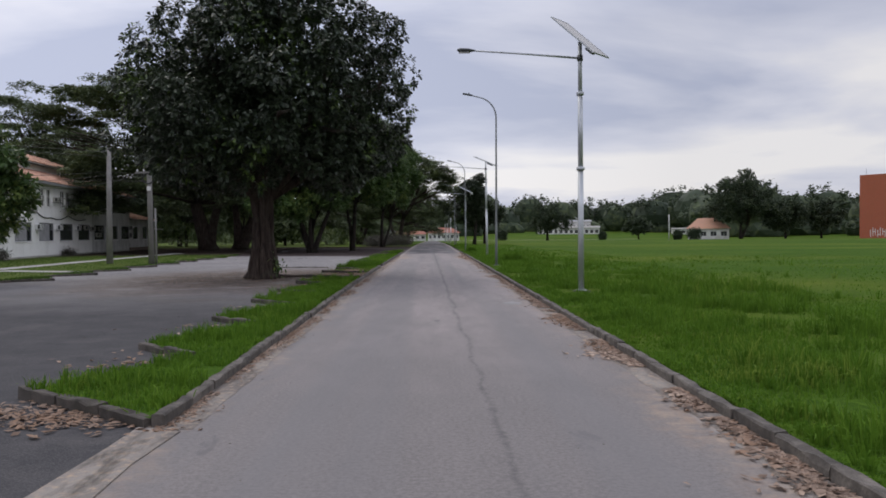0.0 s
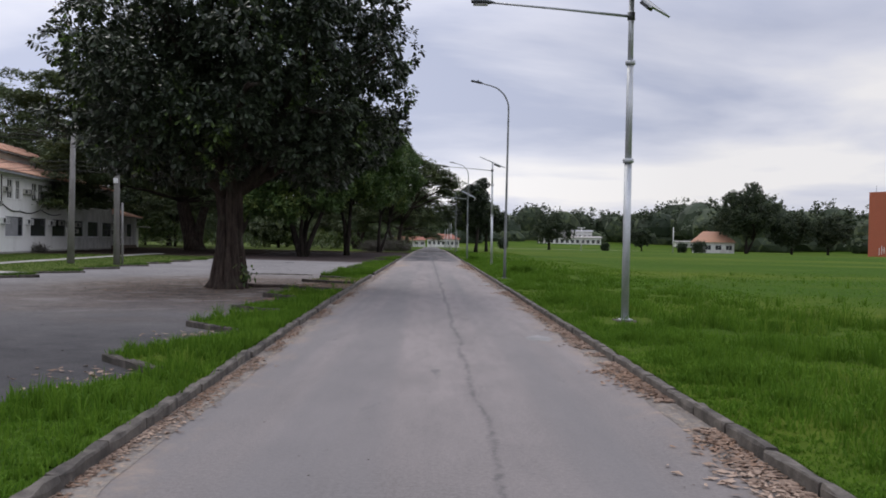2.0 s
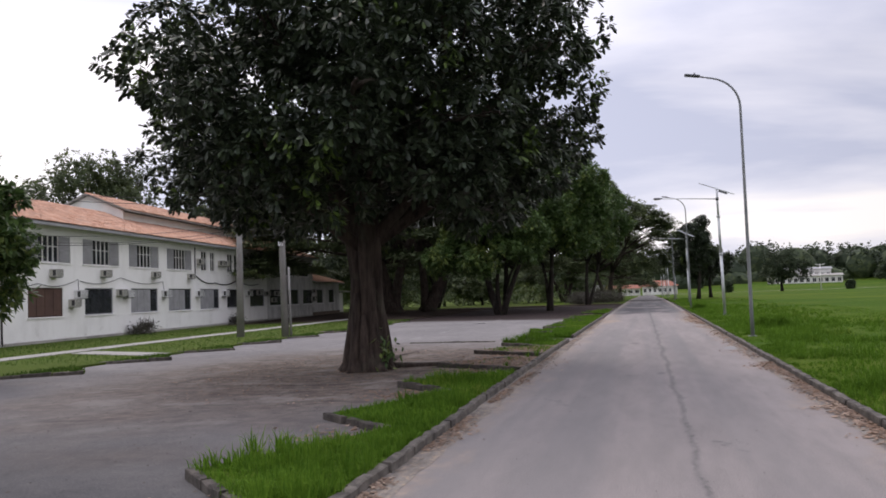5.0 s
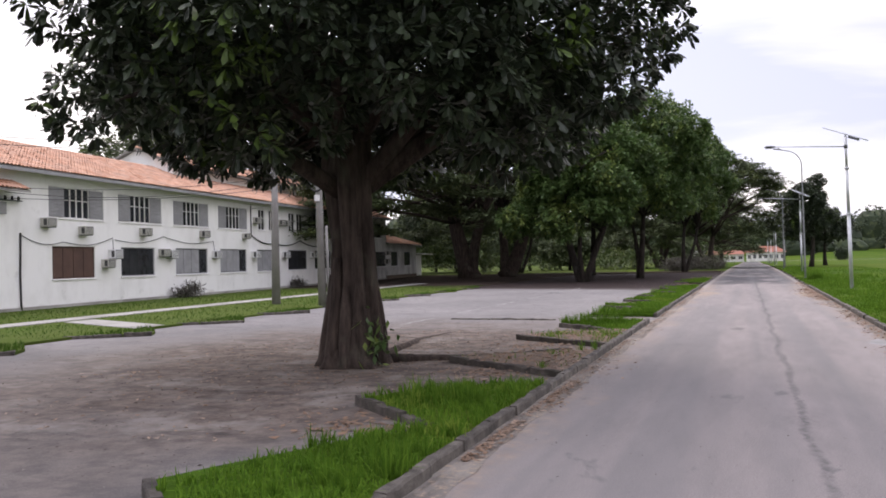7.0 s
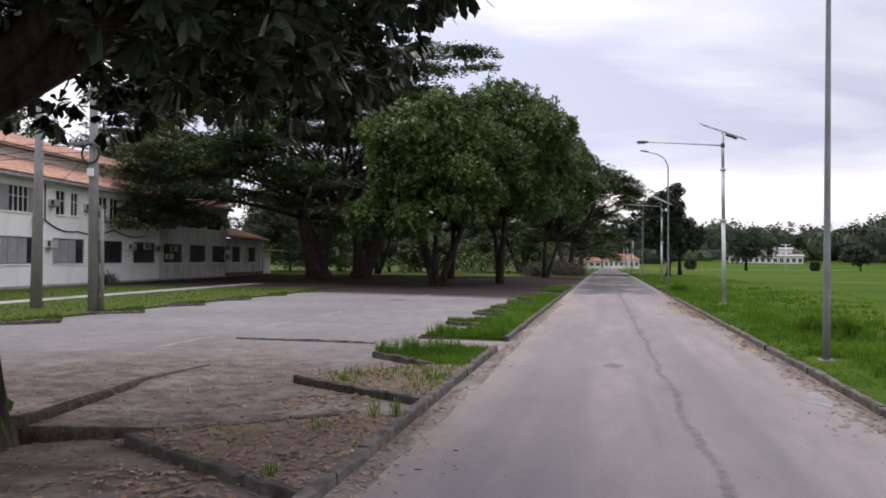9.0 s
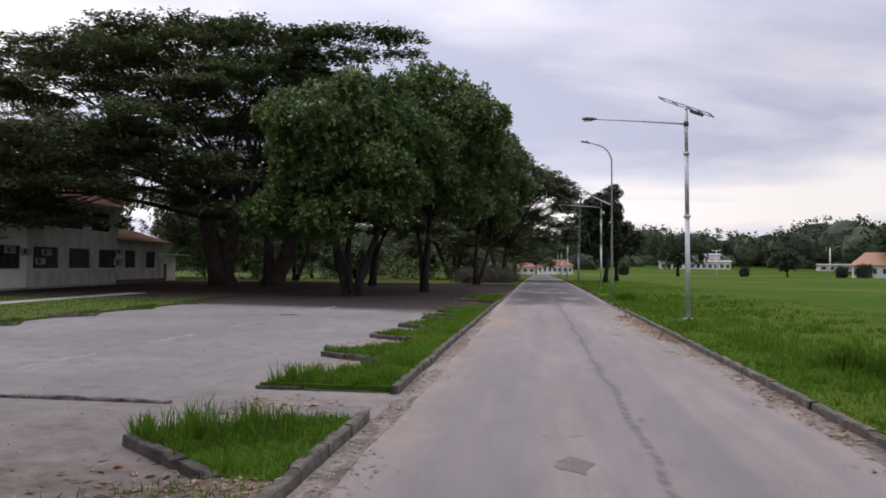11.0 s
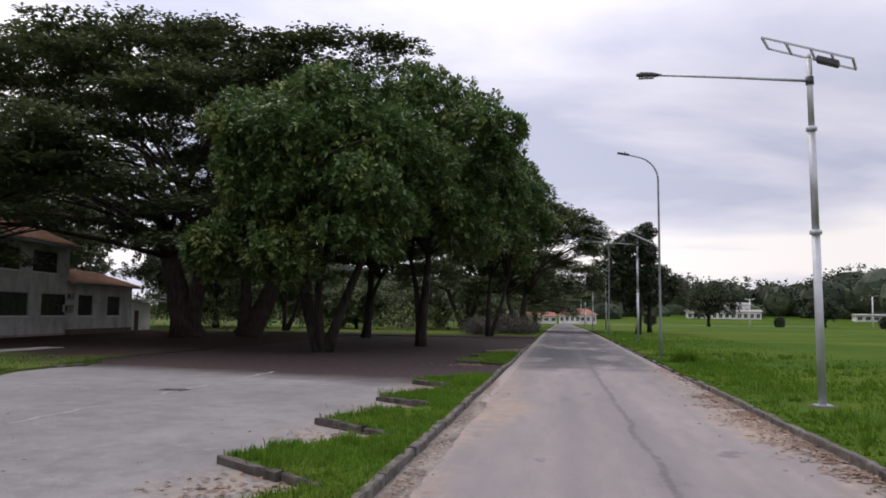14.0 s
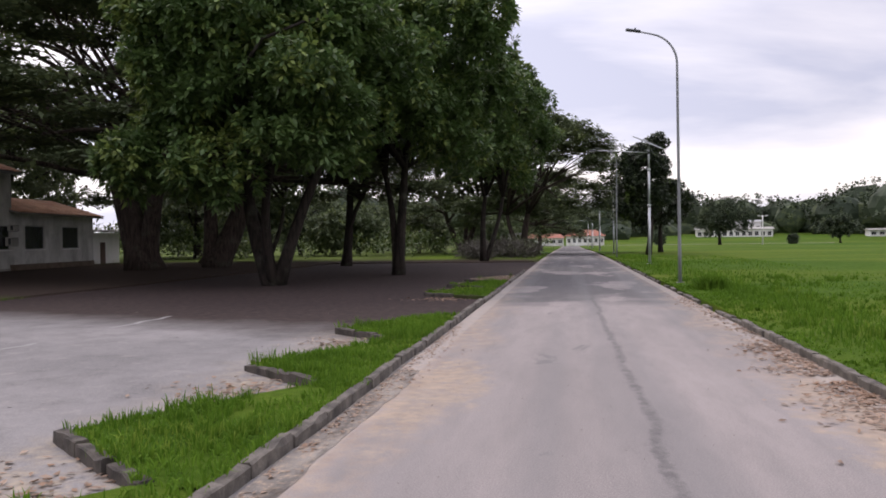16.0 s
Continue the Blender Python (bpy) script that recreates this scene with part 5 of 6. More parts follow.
    round_leaf_mesh("crown", v, M_LEAF_BIG, root, "dense crown of drooping dark green leaves")
    # young shoots at the foot of the trunk
    q = r.normal(0, 0.16, (70, 3)) * np.array([1, 1, 1.6]) + np.array([0.72, -0.42, 0.55])
    leaf_mesh("shoot", leaf_arrays(r, q, np.tile([0.3, -0.3, 0.3], (70, 1)), 0.24, 0.045, 0.3), M_LEAF_GREEN, root, "bright green shoots at the foot")["kind"] = "stuff"
    return tagged(root, "large dark leafy tree with a buttressed trunk in the car park", "tree")


big_tree()


def green_tree(x, y, R_, z0, z1, seed, stems, leaf=0.26, clusters=2600, per=18, material=None, cx=0.0, cy=0.0, label="", base_r=0.3, bark=None, limb_n=18, lobes=(), n_lobes=13):
    r = np.random.default_rng(seed)
    root = thing("tree", x, y, ground_z(x, y) if y > 118 or x < -20 else -0.01)
    starts = []
    for k, (dx, dy, h, rr) in enumerate(stems):
        pts = limb_points(r, (0.25 * dx / max(h, 1), 0.25 * dy / max(h, 1), -0.15), (dx, dy, h), 0.05, 7)
        trunk_part(root, pts, [rr * (1.35 if i == 0 else 1.1 - 0.09 * i) for i in range(7)], bark or M_BARK2, 0.12, seed + k, 12, "trunk" if k == 0 else "stem")
        starts += [tuple(pts[-1]), tuple(pts[-2])]
    blobs = lobed(r, R_, z0, z1, n_lobes, cx, cy, lobes)
    limbs(root, r, starts, blobs, limb_n, base_r * 0.5, bark or M_BARK2)
    v = rosette_verts(r, blobs, int(clusters * per / 11), 11, leaf * 1.1, leaf * 0.26, 0.3, 0.62)
    leaf_mesh("crown", v, material or M_LEAF_GREEN, root)
    return tagged(root, label or "mid-green leafy tree beside the car park", "tree")


def umbrella_tree(x, y, R_, z_edge, z_top, seed, stems, layers=46, leaf=0.3, clusters=3600, per=20, label="", cx=0.0, cy=0.0, thin=0.28, rb=2.6, limb_n=26, material=None, power=2.8, depth=0.16, low_pads=0, shoulder=0):
    """A wide rain tree: flat sprays of fine leaves in layers on spreading limbs."""
    r = np.random.default_rng(seed)
    root = thing("umbrella_tree", x, y, ground_z(x, y))
    starts = []
    for k, (dx, dy, h, rr) in enumerate(stems):
        pts = limb_points(r, (0.2 * dx / max(h, 1), 0.2 * dy / max(h, 1), -0.2), (dx, dy, h), 0.06, 7)
        trunk_part(root, pts, [rr * (1.45 if i == 0 else 1.12 - 0.09 * i) for i in range(7)], M_BARK, 0.15, seed + k, 14, "trunk" if k == 0 else "stem")
        starts += [tuple(pts[-1]), tuple(pts[-2]), tuple(pts[-3])]
    blobs = []
    for i in range(layers):
        f = math.sqrt((i + 0.5) / layers)
        a = i * 2.39996 + r.uniform(-0.25, 0.25)
        top = z_top - (z_top - z_edge) * f ** power
        z = top - abs(r.normal(0, depth)) * (z_top - 2)
        z = max(z, z_edge * 0.75)
        b = rb * r.uniform(0.75, 1.3)
        blobs.append((cx + math.cos(a) * f * R_, cy + math.sin(a) * f * R_, z, b, b, b * thin))
    for i in range(low_pads):
        b = rb * r.uniform(0.6, 0.95)
        blobs.append((r.uniform(-17, 5), r.uniform(-21, -11), r.uniform(6.6, 10.5), b, b, b * thin))
    # boughs that hang out before the white building
    for i in range(low_pads * 2):
        b = rb * r.uniform(0.55, 0.95)
        px = r.uniform(-7.5, 3.0)
        blobs.append((px, r.uniform(-24, -17), r.uniform(4.2, 11.0) if px < -1.5 else r.uniform(8.6, 11.8), b, b, b * thin * 1.4))
    for i in range(shoulder):
        b = rb * r.uniform(0.7, 1.05)
        blobs.append((r.uniform(5, 16), r.uniform(-7, 6), r.uniform(19.4, 23.0), b, b, b * thin))
    limbs(root, r, starts, blobs, limb_n, 0.2, M_BARK, "limb", 3)
    v = crown_verts(r, blobs, clusters, per, leaf, leaf * 0.3, 0.34, 0.05, 0.3, -0.35, spray_leaves, 0.3)
    leaf_mesh("crown", v, material or M_LEAF_FINE, root)
    return tagged(root, label or "wide dark rain tree with layered flat crown", "tree")


# the grove behind the car park
umbrella_tree(-30.0, 106, 22.5, 7.6, 23.0, 31, [(-2.0, -1, 9, 0.95), (3.5, -2.5, 9.5, 0.6)], 210, 0.42, 13000, 16, "huge dark rain tree with a layered umbrella crown", -3.0, 0, 0.17, 3.1, 40, None, 3.8, 0.17, 18, 22)
umbrella_tree(-27.0, 110, 14, 7, 19, 32, [(2.5, 1.5, 8, 0.8), (-2, 3, 9, 0.5)], 50, 0.4, 1900, 18, "", 2, 4, 0.4, 3.0, 20)
green_tree(-13.3, 87.6, 6.6, 3.6, 15.6, 41, [(-1.4, 0.4, 6, 0.34), (2.6, 0.6, 6.5, 0.26), (-2.6, 2.0, 6, 0.26), (0.6, -0.8, 6, 0.22)], 0.34, 4400, 18, M_LEAF_GREEN, -0.2, 0.5, "bright green leafy tree with several leaning stems", 0.3, lobes=((-4.3, -1.6, 6.0, 2.5), (-2.6, -2.2, 9.6, 2.4), (2.2, -3.0, 6.2, 2.0), (-1.0, -3.6, 5.2, 1.7)), n_lobes=14)
green_tree(-9.8, 97, 7.5, 4.0, 18.0, 42, [(0.5, 0.3, 7, 0.28), (-1.2, 1.5, 6.5, 0.2)], 0.36, 4400, 18, M_LEAF_GREEN, -0.1, 0.4, n_lobes=19)
green_tree(-17.4, 113, 5.5, 5, 14.5, 43, [(0.3, 0.2, 7, 0.35), (1.5, 1.0, 6, 0.22)], 0.3, 1500, 18, M_LEAF_BIG, 0.5, 0)
green_tree(-31.5, 132, 6.0, 5, 14, 44, [(-1.5, 0.3, 6, 0.25), (1.8, 0.5, 6, 0.25), (0, 1, 6, 0.2)], 0.34, 1300, 16, M_LEAF_FINE, 0, 0, "dark leafy tree with forked stems behind the car park")
green_tree(-7.5, 120, 6.4, 4.5, 17.0, 45, [(0.3, 0.2, 6.5, 0.26), (1.8, 0.5, 6.5, 0.2)], 0.34, 2600, 18, M_LEAF_GREEN, 0.6, 0)
umbrella_tree(-14.5, 160, 10.5, 5, 15, 46, [(-3, 0, 6.5, 0.4), (2.5, -1, 7, 0.35), (0.5, 2, 7.5, 0.3)], 46, 0.42, 2200, 18, "spreading dark tree with many bare forked stems", 0, 0, 0.55, 2.4, 30)
umbrella_tree(-6.0, 152, 11.0, 6.5, 18.0, 47, [(1.2, 0, 6.5, 0.42), (-1.8, 1, 7, 0.3)], 56, 0.45, 2900, 18, "dark roadside tree with flat layered sprays", 1.6, 0, 0.62, 2.3, 20)
umbrella_tree(-6.0, 205, 9.5, 4.0, 14.5, 48, [(0.5, 0, 5, 0.35), (-1.2, 0, 5.5, 0.25)], 40, 0.5, 1700, 16, "dark roadside tree with flat layered sprays", 1.0, 0, 0.65, 2.4, 18)
umbrella_tree(-8.5, 262, 11, 3.5, 15.5, 49, [(0.5, 0, 5, 0.4)], 36, 0.6, 1300, 16, "dark tree by the far house", 0, 0, 0.65, 2.8, 14)
green_tree(7.6, 137, 3.4, 1.5, 13.2, 50, [(0.2, 0, 8, 0.25)], 0.34, 1500, 18, M_LEAF_BIG, -0.2, 0, "slim dark tree with a reddish top by the road", 0.2)
green_tree(10.5, 152, 3.5, 1.2, 9.5, 51, [(0.2, 0, 6, 0.25)], 0.4, 700, 16, M_LEAF_BIG, 0, 0, "low dark tree by the road")

# trees behind and beside the white building
green_tree(-66, 96, 10, 6, 20, 52, [(0, 0, 9, 0.45)], 0.5, 1400, 16, M_LEAF_FINE, 0, 0, "tall dark tree behind the white building", 0.4)
green_tree(-58, 128, 11, 6, 19, 53, [(0, 0, 9, 0.45)], 0.5, 1500, 16, M_LEAF_FINE, 0, 0, "tall dark tree behind the white building", 0.4)
umbrella_tree(-68, 132, 9, 15, 27, 54, [(0, 0, 14, 0.4), (3, 1, 14, 0.25)], 40, 0.5, 1000, 16, "thin airy tree with sparse foliage behind the roofs", 0, 0, 0.4, 2.6, 22)
green_tree(-18.8, 31.8, 2.5, 0.9, 7.2, 55, [(0, 0, 4, 0.14)], 0.26, 1100, 16, M_LEAF_GREEN, 0, 0, "small green tree on the lawn", 0.14)
green_tree(-48, 150, 12, 3, 16, 56, [(0, 0, 7, 0.4)], 0.55, 1500, 16, M_LEAF_FAR, 0, 0, "dark tree behind the low wing", 0.4)

# dark thicket behind the grove
for k, (bx, by, br, bt) in enumerate(((-44, 141, 7.5, 11), (-37, 158, 7, 9.5), (-28, 150, 5, 5.5), (-23, 172, 6, 6), (-56, 160, 8, 12), (-33, 186, 8, 10), (-15, 190, 4.5, 5.5), (-64, 140, 8, 13))):
    green_tree(bx, by, br, 0.4, bt, 140 + k, [(0.3, 0, bt * 0.5, 0.2), (-0.8, 0.4, bt * 0.45, 0.14)], 0.5, 620, 16, M_LEAF_FINE, 0, 0, "dense dark tree in the thicket behind the grove", 0.2, limb_n=8, n_lobes=9)

# single trees on the field
green_tree(46.5, 312, 8.6, 2.0, 13.8, 61, [(0, 0, 5, 0.5)], 0.5, 1600, 16, M_LEAF_FAR, 0, 0, "round green tree standing alone on the field", 0.4)
green_tree(118, 296, 12, 2.0, 26.5, 62, [(0, 0, 6, 0.6), (3, 0, 6, 0.4)], 0.62, 2500, 16, M_LEAF_FAR, 0, 0, "tall dark tree beside the orange-roofed house", 0.5)
green_tree(137, 300, 9, 1.5, 16, 63, [(0, 0, 5, 0.4)], 0.62, 1400, 16, M_LEAF_FAR, 0, 0, "dark tree beside the red building", 0.4)
green_tree(154, 306, 8, 1.0, 16, 64, [(0, 0, 5, 0.4)], 0.62, 1300, 16, M_LEAF_FAR, 0, 0, "dark tree beside the red building", 0.4)
green_tree(88, 330, 6, 1.0, 9.5, 65, [(0, 0, 4, 0.3)], 0.7, 600, 14, M_LEAF_FAR, 0, 0, "low green tree on the field", 0.3)
for k, (bx, by, br, bh) in enumerate(((70, 318, 1.6, 3.2), (92.5, 292, 1.7, 3.6), (97.5, 288, 2.6, 4.4), (30, 330, 2.2, 4.5))):
    rr = np.random.default_rng(80 + k)
    shrub = thing("shrub", bx, by, ground_z(bx, by))
    leaf_mesh("foliage", crown_verts(rr, [(0, 0, bh * 0.5, br, br, bh * 0.5)], 260, 14, 0.5, 0.13, 0.25, 0.1, 0.4), M_LEAF_FAR, shrub)
    tagged(shrub, "rounded dark green shrub on the field", "shrub")

# undergrowth and tall grass behind the grove
under = np.random.default_rng(91)
blobs = []
for k in range(150):
    bx, by = under.uniform(-75, -6), under.uniform(128, 230)
    if bx > -12 and by < 175:
        continue
    h = under.uniform(0.7, 2.0) + (2.2 if under.random() < 0.12 else 0) + max(0, (by - 170) * 0.03)
    blobs.append((bx, by, 0.06 + dip(by) + h * 0.4, h * 1.8, h * 1.5, h * 0.7))
tagged(leaf_mesh("undergrowth", crown_verts(under, blobs, 3600, 12, 0.5, 0.11, 0.3, -0.5, 0.5, -0.2), M_LEAF_HEDGE, None), "tall grass and low scrub behind the trees", "undergrowth", kind="stuff")
blobs = []
for k in range(26):
    bx, by = under.uniform(-12, -4.8), under.uniform(122, 160)
    h = under.uniform(0.5, 1.3)
    blobs.append((bx, by, 0.05 + h * 0.4, h * 1.6, h * 1.6, h * 0.7))
M_BRUSH = leaf_material("dry_grey_brush", (0.07, 0.065, 0.055), (0.13, 0.12, 0.1), (0.09, 0.11, 0.05), 0.05, 0.8)
tagged(leaf_mesh("brushwood_heap", crown_verts(under, blobs, 900, 14, 0.7, 0.04, 0.3, -0.3, 0.3, -0.2), M_BRUSH, None), "heap of dry grey brushwood by the road", "brushwood", kind="stuff")

# far woods on the low rise
woods = np.random.default_rng(95)
blobs, hearts = [], []
for k in range(300):
    a = woods.uniform(-0.42, 0.74)
    d = woods.uniform(430, 620)
    bx, by = math.sin(a) * d, math.cos(a) * d
    rise = (d - 420) * 0.02
    h = woods.uniform(17, 26) + (7 if woods.random() < 0.18 else 0)
    if abs(bx) < 50 and by < 470:
        continue
    if 40 < bx < 150 and by < 520:
        continue
    base, w = -1.1 + rise, h * woods.uniform(0.42, 0.68)
    blobs.append((bx, by, base + h * 0.5, w, w * 0.8, h * 0.46))
    hearts.append((bx, by, base + h * 0.48, w * 0.86, w * 0.7, h * 0.42))
    for j in range(2):
        q = woods.uniform(0, 6.28)
        blobs.append((bx + math.cos(q) * w * 0.55, by - abs(math.sin(q)) * w * 0.5, base + h * woods.uniform(0.55, 0.9), w * 0.45, w * 0.45, h * 0.16))
    hearts.append((bx + woods.normal(0, 8), by - 4, base + 3.5, 12, 6, 6.0))
    blobs.append((*hearts[-1][:3], 12.5, 6.5, 6.5))
far_woods = leaf_mesh("far_woods", crown_verts(woods, blobs, 8000, 13, 1.6, 0.85, 0.9, 0.1, 0.84, -0.3), M_LEAF_FAR, None)
bm = bmesh.new()
bmesh.ops.create_icosphere(bm, subdivisions=2, radius=1.0)
ball_v = [v.co.copy() for v in bm.verts]
ball_f = [tuple(v.index for v in f.verts) for f in bm.faces]
bm.free()
vs, fs = [], []
for cx, cy, cz, ax, ay, az in hearts:
    o = len(vs)
    for v in ball_v:
        k = 1 + 0.22 * noise.noise((v.x * 2 + cx, v.y * 2 + cy, v.z * 2)) + 0.1 * noise.noise((v.x * 6 + cx, v.y * 6, v.z * 6 + cy))
        vs.append((cx + v.x * ax * k, cy + v.y * ay * k, cz + v.z * az * k))
    fs += [tuple(o + i for i in f) for f in ball_f]
raw("dense_foliage", vs, fs, M_LEAF_FAR, far_woods)["kind"] = "stuff"
tagged(far_woods, "dark line of woodland on the low rise", "woods", kind="stuff")
bm = bmesh.new()
hv = []
for j, (d, z) in enumerate(((415, -1.2), (520, 2.0), (640, 5.5), (800, 8), (1300, 9))):
    hv.append([bm.verts.new((math.sin(a) * d, math.cos(a) * d, z - 0.3 + (0.8 if j else 0) * math.sin(a * 9 + j))) for a in np.linspace(-1.1, 1.1, 40)])
for a, b in zip(hv, hv[1:]):
    for i in range(39):
        bm.faces.new((a[i], b[i], b[i + 1], a[i + 1]))
bmesh.ops.recalc_face_normals(bm, faces=bm.faces)
tagged(part("low_rise", bm, M_FIELD, None), "low green rise behind the field", "ground", kind="structure")

# ---------------- white two-storey building ----------------
# local frame: x along the facade, y into the building, z up
FAC = Matrix.Translation((-35.0, 56.0, 0.0)) @ Matrix.Rotation(math.atan2(1, -0.115), 4, "Z")


def wall_with_openings(name, parent, material, x0, x1, y0, y1, z0, z1, holes):
    """A thick wall whose openings (xa, xb, za, zb) go right through."""
    xs = sorted({x0, x1, *[h[0] for h in holes], *[h[1] for h in holes]})
    zs = sorted({z0, z1, *[h[2] for h in holes], *[h[3] for h in holes]})
    solid = lambda i, j: 0 <= i < len(xs) - 1 and 0 <= j < len(zs) - 1 and not any(h[0] - 1e-4 <= xs[i] and xs[i + 1] <= h[1] + 1e-4 and h[2] - 1e-4 <= zs[j] and zs[j + 1] <= h[3] + 1e-4 for h in holes)
    bm = bmesh.new()
    cache = {}

    def v(i, j, k):
        if (i, j, k) not in cache:
            cache[i, j, k] = bm.verts.new((xs[i], (y0, y1)[k], zs[j]))
        return cache[i, j, k]
    for i in range(len(xs) - 1):
        for j in range(len(zs) - 1):
            if not solid(i, j):
                continue
            bm.faces.new((v(i, j, 0), v(i + 1, j, 0), v(i + 1, j + 1, 0), v(i, j + 1, 0)))
            bm.faces.new((v(i, j, 1), v(i, j + 1, 1), v(i + 1, j + 1, 1), v(i + 1, j, 1)))
            if not solid(i - 1, j):
                bm.faces.new((v(i, j, 0), v(i, j + 1, 0), v(i, j + 1, 1), v(i, j, 1)))
            if not solid(i + 1, j):
                bm.faces.new((v(i + 1, j, 0), v(i + 1, j, 1), v(i + 1, j + 1, 1), v(i + 1, j + 1, 0)))
            if not solid(i, j - 1):
                bm.faces.new((v(i, j, 0), v(i, j, 1), v(i + 1, j, 1), v(i + 1, j, 0)))
            if not solid(i, j + 1):
                bm.faces.new((v(i, j + 1, 0), v(i + 1, j + 1, 0), v(i + 1, j + 1, 1), v(i, j + 1, 1)))
    return part(name, bm, material, parent)


def window_unit(root, xa, xb, za, zb, kind):
    """kind: shutters (middle casement with grey shutters), dark, brown or pale filled frames."""
    w = xb - xa
    t = 0.06
    if kind in ("shutters", "plain"):
        a, b = (xa + 0.27 * w, xb - 0.27 * w) if kind == "shutters" else (xa + t, xb - t)
        cuts = 4 if kind == "shutters" else 2
        zz = (za + zb) / 2 + 0.15
        openings = [(a + (b - a) * k / cuts + 0.03, a + (b - a) * (k + 1) / cuts - 0.03, z0, z1) for k in range(cuts) for z0, z1 in ((za + t, zz - 0.02), (zz + 0.02, zb - t))]
        if kind == "shutters":
            openings += [(xa + t, a - 0.06, za + t, zb - t), (b + 0.06, xb - t, za + t, zb - t)]
    else:
        openings = [(xa + t, xb - t, za + t, zb - t)]
    frame_mat = {"brown": M_BROWNSH, "dark": M_SHUTTER, "pale": M_SHUTTER}.get(kind, M_WHITE)
    win = wall_with_openings("window", root, frame_mat, xa, xb, 0.06, 0.12, za, zb, openings)
    box("pane", win, M_GLASS, xa + t, xb - t, 0.13, 0.14, za + t, zb - t)
    if kind == "shutters":
        for a, b in ((xa + 0.05, xa + 0.27 * w), (xb - 0.27 * w, xb - 0.05)):
            sh = box("shutter", root, M_SHUTTER, a, b, 0.02, 0.05, za + t, zb - t, 0.0, "faded grey louvred shutter")
            n = 9
            for k in range(n):
                z0 = za + t + 0.05 + (zb - za - 2 * t - 0.1) * k / n
                box("slat", sh, M_SHUTTER, a + 0.06, b - 0.06, -0.005, 0.018, z0, z0 + 0.07)
    elif kind in ("brown", "pale", "dark"):
        m = {"brown": M_BROWNSH, "pale": M_SHUTTER, "dark": M_GLASS}[kind]
        n = 4
        for k in range(n):
            a, b = xa + t + (w - 2 * t) * k / n, xa + t + (w - 2 * t) * (k + 1) / n
            if kind == "pale" and k == n - 1:
                m = M_GLASS
            box("sash", win, m, a + 0.015, b - 0.015, 0.075, 0.1, za + t + 0.02, zb - t - 0.02, 0.008)
    box("sill", win, M_PLASTER, xa - 0.06, xb + 0.06, -0.07, 0.06, za - 0.08, za, 0.01)
    return win


def ac_unit(x, z, white=False, s=1.0):
    root = new("air_conditioner")
    root.empty_display_size = 0.2
    root.matrix_world = FAC @ Matrix.Translation((x, 0, z))
    w, h, d = 0.34 * s, 0.24 * s, 0.5
    box("case", root, M_ACW if white else M_AC, -w, w, -d, -0.004, -h, h, 0.02)
    bm = bmesh.new()
    for k in range(6):
        zz = -h + 0.06 + (2 * h - 0.12) * k / 6
        add_box(bm, -w + 0.05, w - 0.05, -d - 0.012, -d + 0.004, zz, zz + (2 * h - 0.12) / 6 * 0.55)
    part("grille", bm, M_ACW if white else M_AC, root)
    box("front_panel", root, M_GRILLE, -w + 0.035, w - 0.035, -d - 0.006, -d - 0.001, -h + 0.04, h - 0.04)
    for sx in (-1, 1):
        x0, x1 = sorted((sx * (w + 0.001), sx * (w + 0.005)))
        box("side_vent", root, M_GRILLE, x0, x1, -d + 0.05, -d + 0.26, -h + 0.07, h - 0.07)
    box("bracket", root, M_DARKMETAL, -w + 0.05, w - 0.05, -d + 0.05, -0.004, -h - 0.04, -h - 0.004)
    return tagged(root, "white boxed air conditioner on the plaster wall" if white else "old window air conditioner on the plaster wall", "air conditioner", "air conditioners on the facade")


def tile_rows(name, parent, x0, x1, ya, za, yb, zb, pitch=0.24, course=0.42):
    """Rows of curved clay tiles on a slope from the eave (ya, za) to the ridge (yb, zb), along x."""
    L = math.hypot(yb - ya, zb - za)
    uy, uz = (yb - ya) / L, (zb - za) / L
    ny, nz = -uz, uy
    if nz < 0:
        ny, nz = -ny, -nz
    nc = max(1, int(L / course))
    nr = int(abs(x1 - x0) / pitch)
    rg = np.random.default_rng(int(abs(x0 * 13 + L * 7)) + 1)
    vs, fs = [], []
    prof = [(-0.5, 0.0), (-0.28, 0.055), (0.0, 0.08), (0.28, 0.055), (0.5, 0.0)]
    for i in range(nr):
        xc = x0 + (i + 0.5) * (x1 - x0) / nr
        for c in range(nc):
            s0, s1 = L * c / nc, L * (c + 1) / nc + 0.05
            j = rg.normal(0, 0.008, 2)
            b = len(vs)
            for s, lift in ((s0, 0.035 + j[0]), (s1, 0.0 + j[0])):
                for px, pz in prof:
                    k = pz + lift
                    vs.append((xc + px * pitch + j[1], ya + uy * s + ny * k, za + uz * s + nz * k))
            for q in range(4):
                fs.append((b + q, b + q + 1, b + q + 6, b + q + 5))
    ob = raw(name, vs, fs, M_TILE, parent)
    ob["kind"] = "stuff"
    return ob


def slab(name, parent, material, x0, x1, ya, za, yb, zb, t=0.1):
    bm = bmesh.new()
    vs = [bm.verts.new((x, y, z)) for x in (x0, x1) for y, z in ((ya, za), (yb, zb), (yb, zb - t), (ya, za - t))]
    for q in ((0, 1, 5, 4), (1, 2, 6, 5), (2, 3, 7, 6), (3, 0, 4, 7), (3, 2, 1, 0), (4, 5, 6, 7)):
        bm.faces.new([vs[i] for i in q])
    bmesh.ops.recalc_face_normals(bm, faces=bm.faces)
    return part(name, bm, material, parent)


hall = new("white_building")
hall.matrix_world = FAC
BAY = 5.6
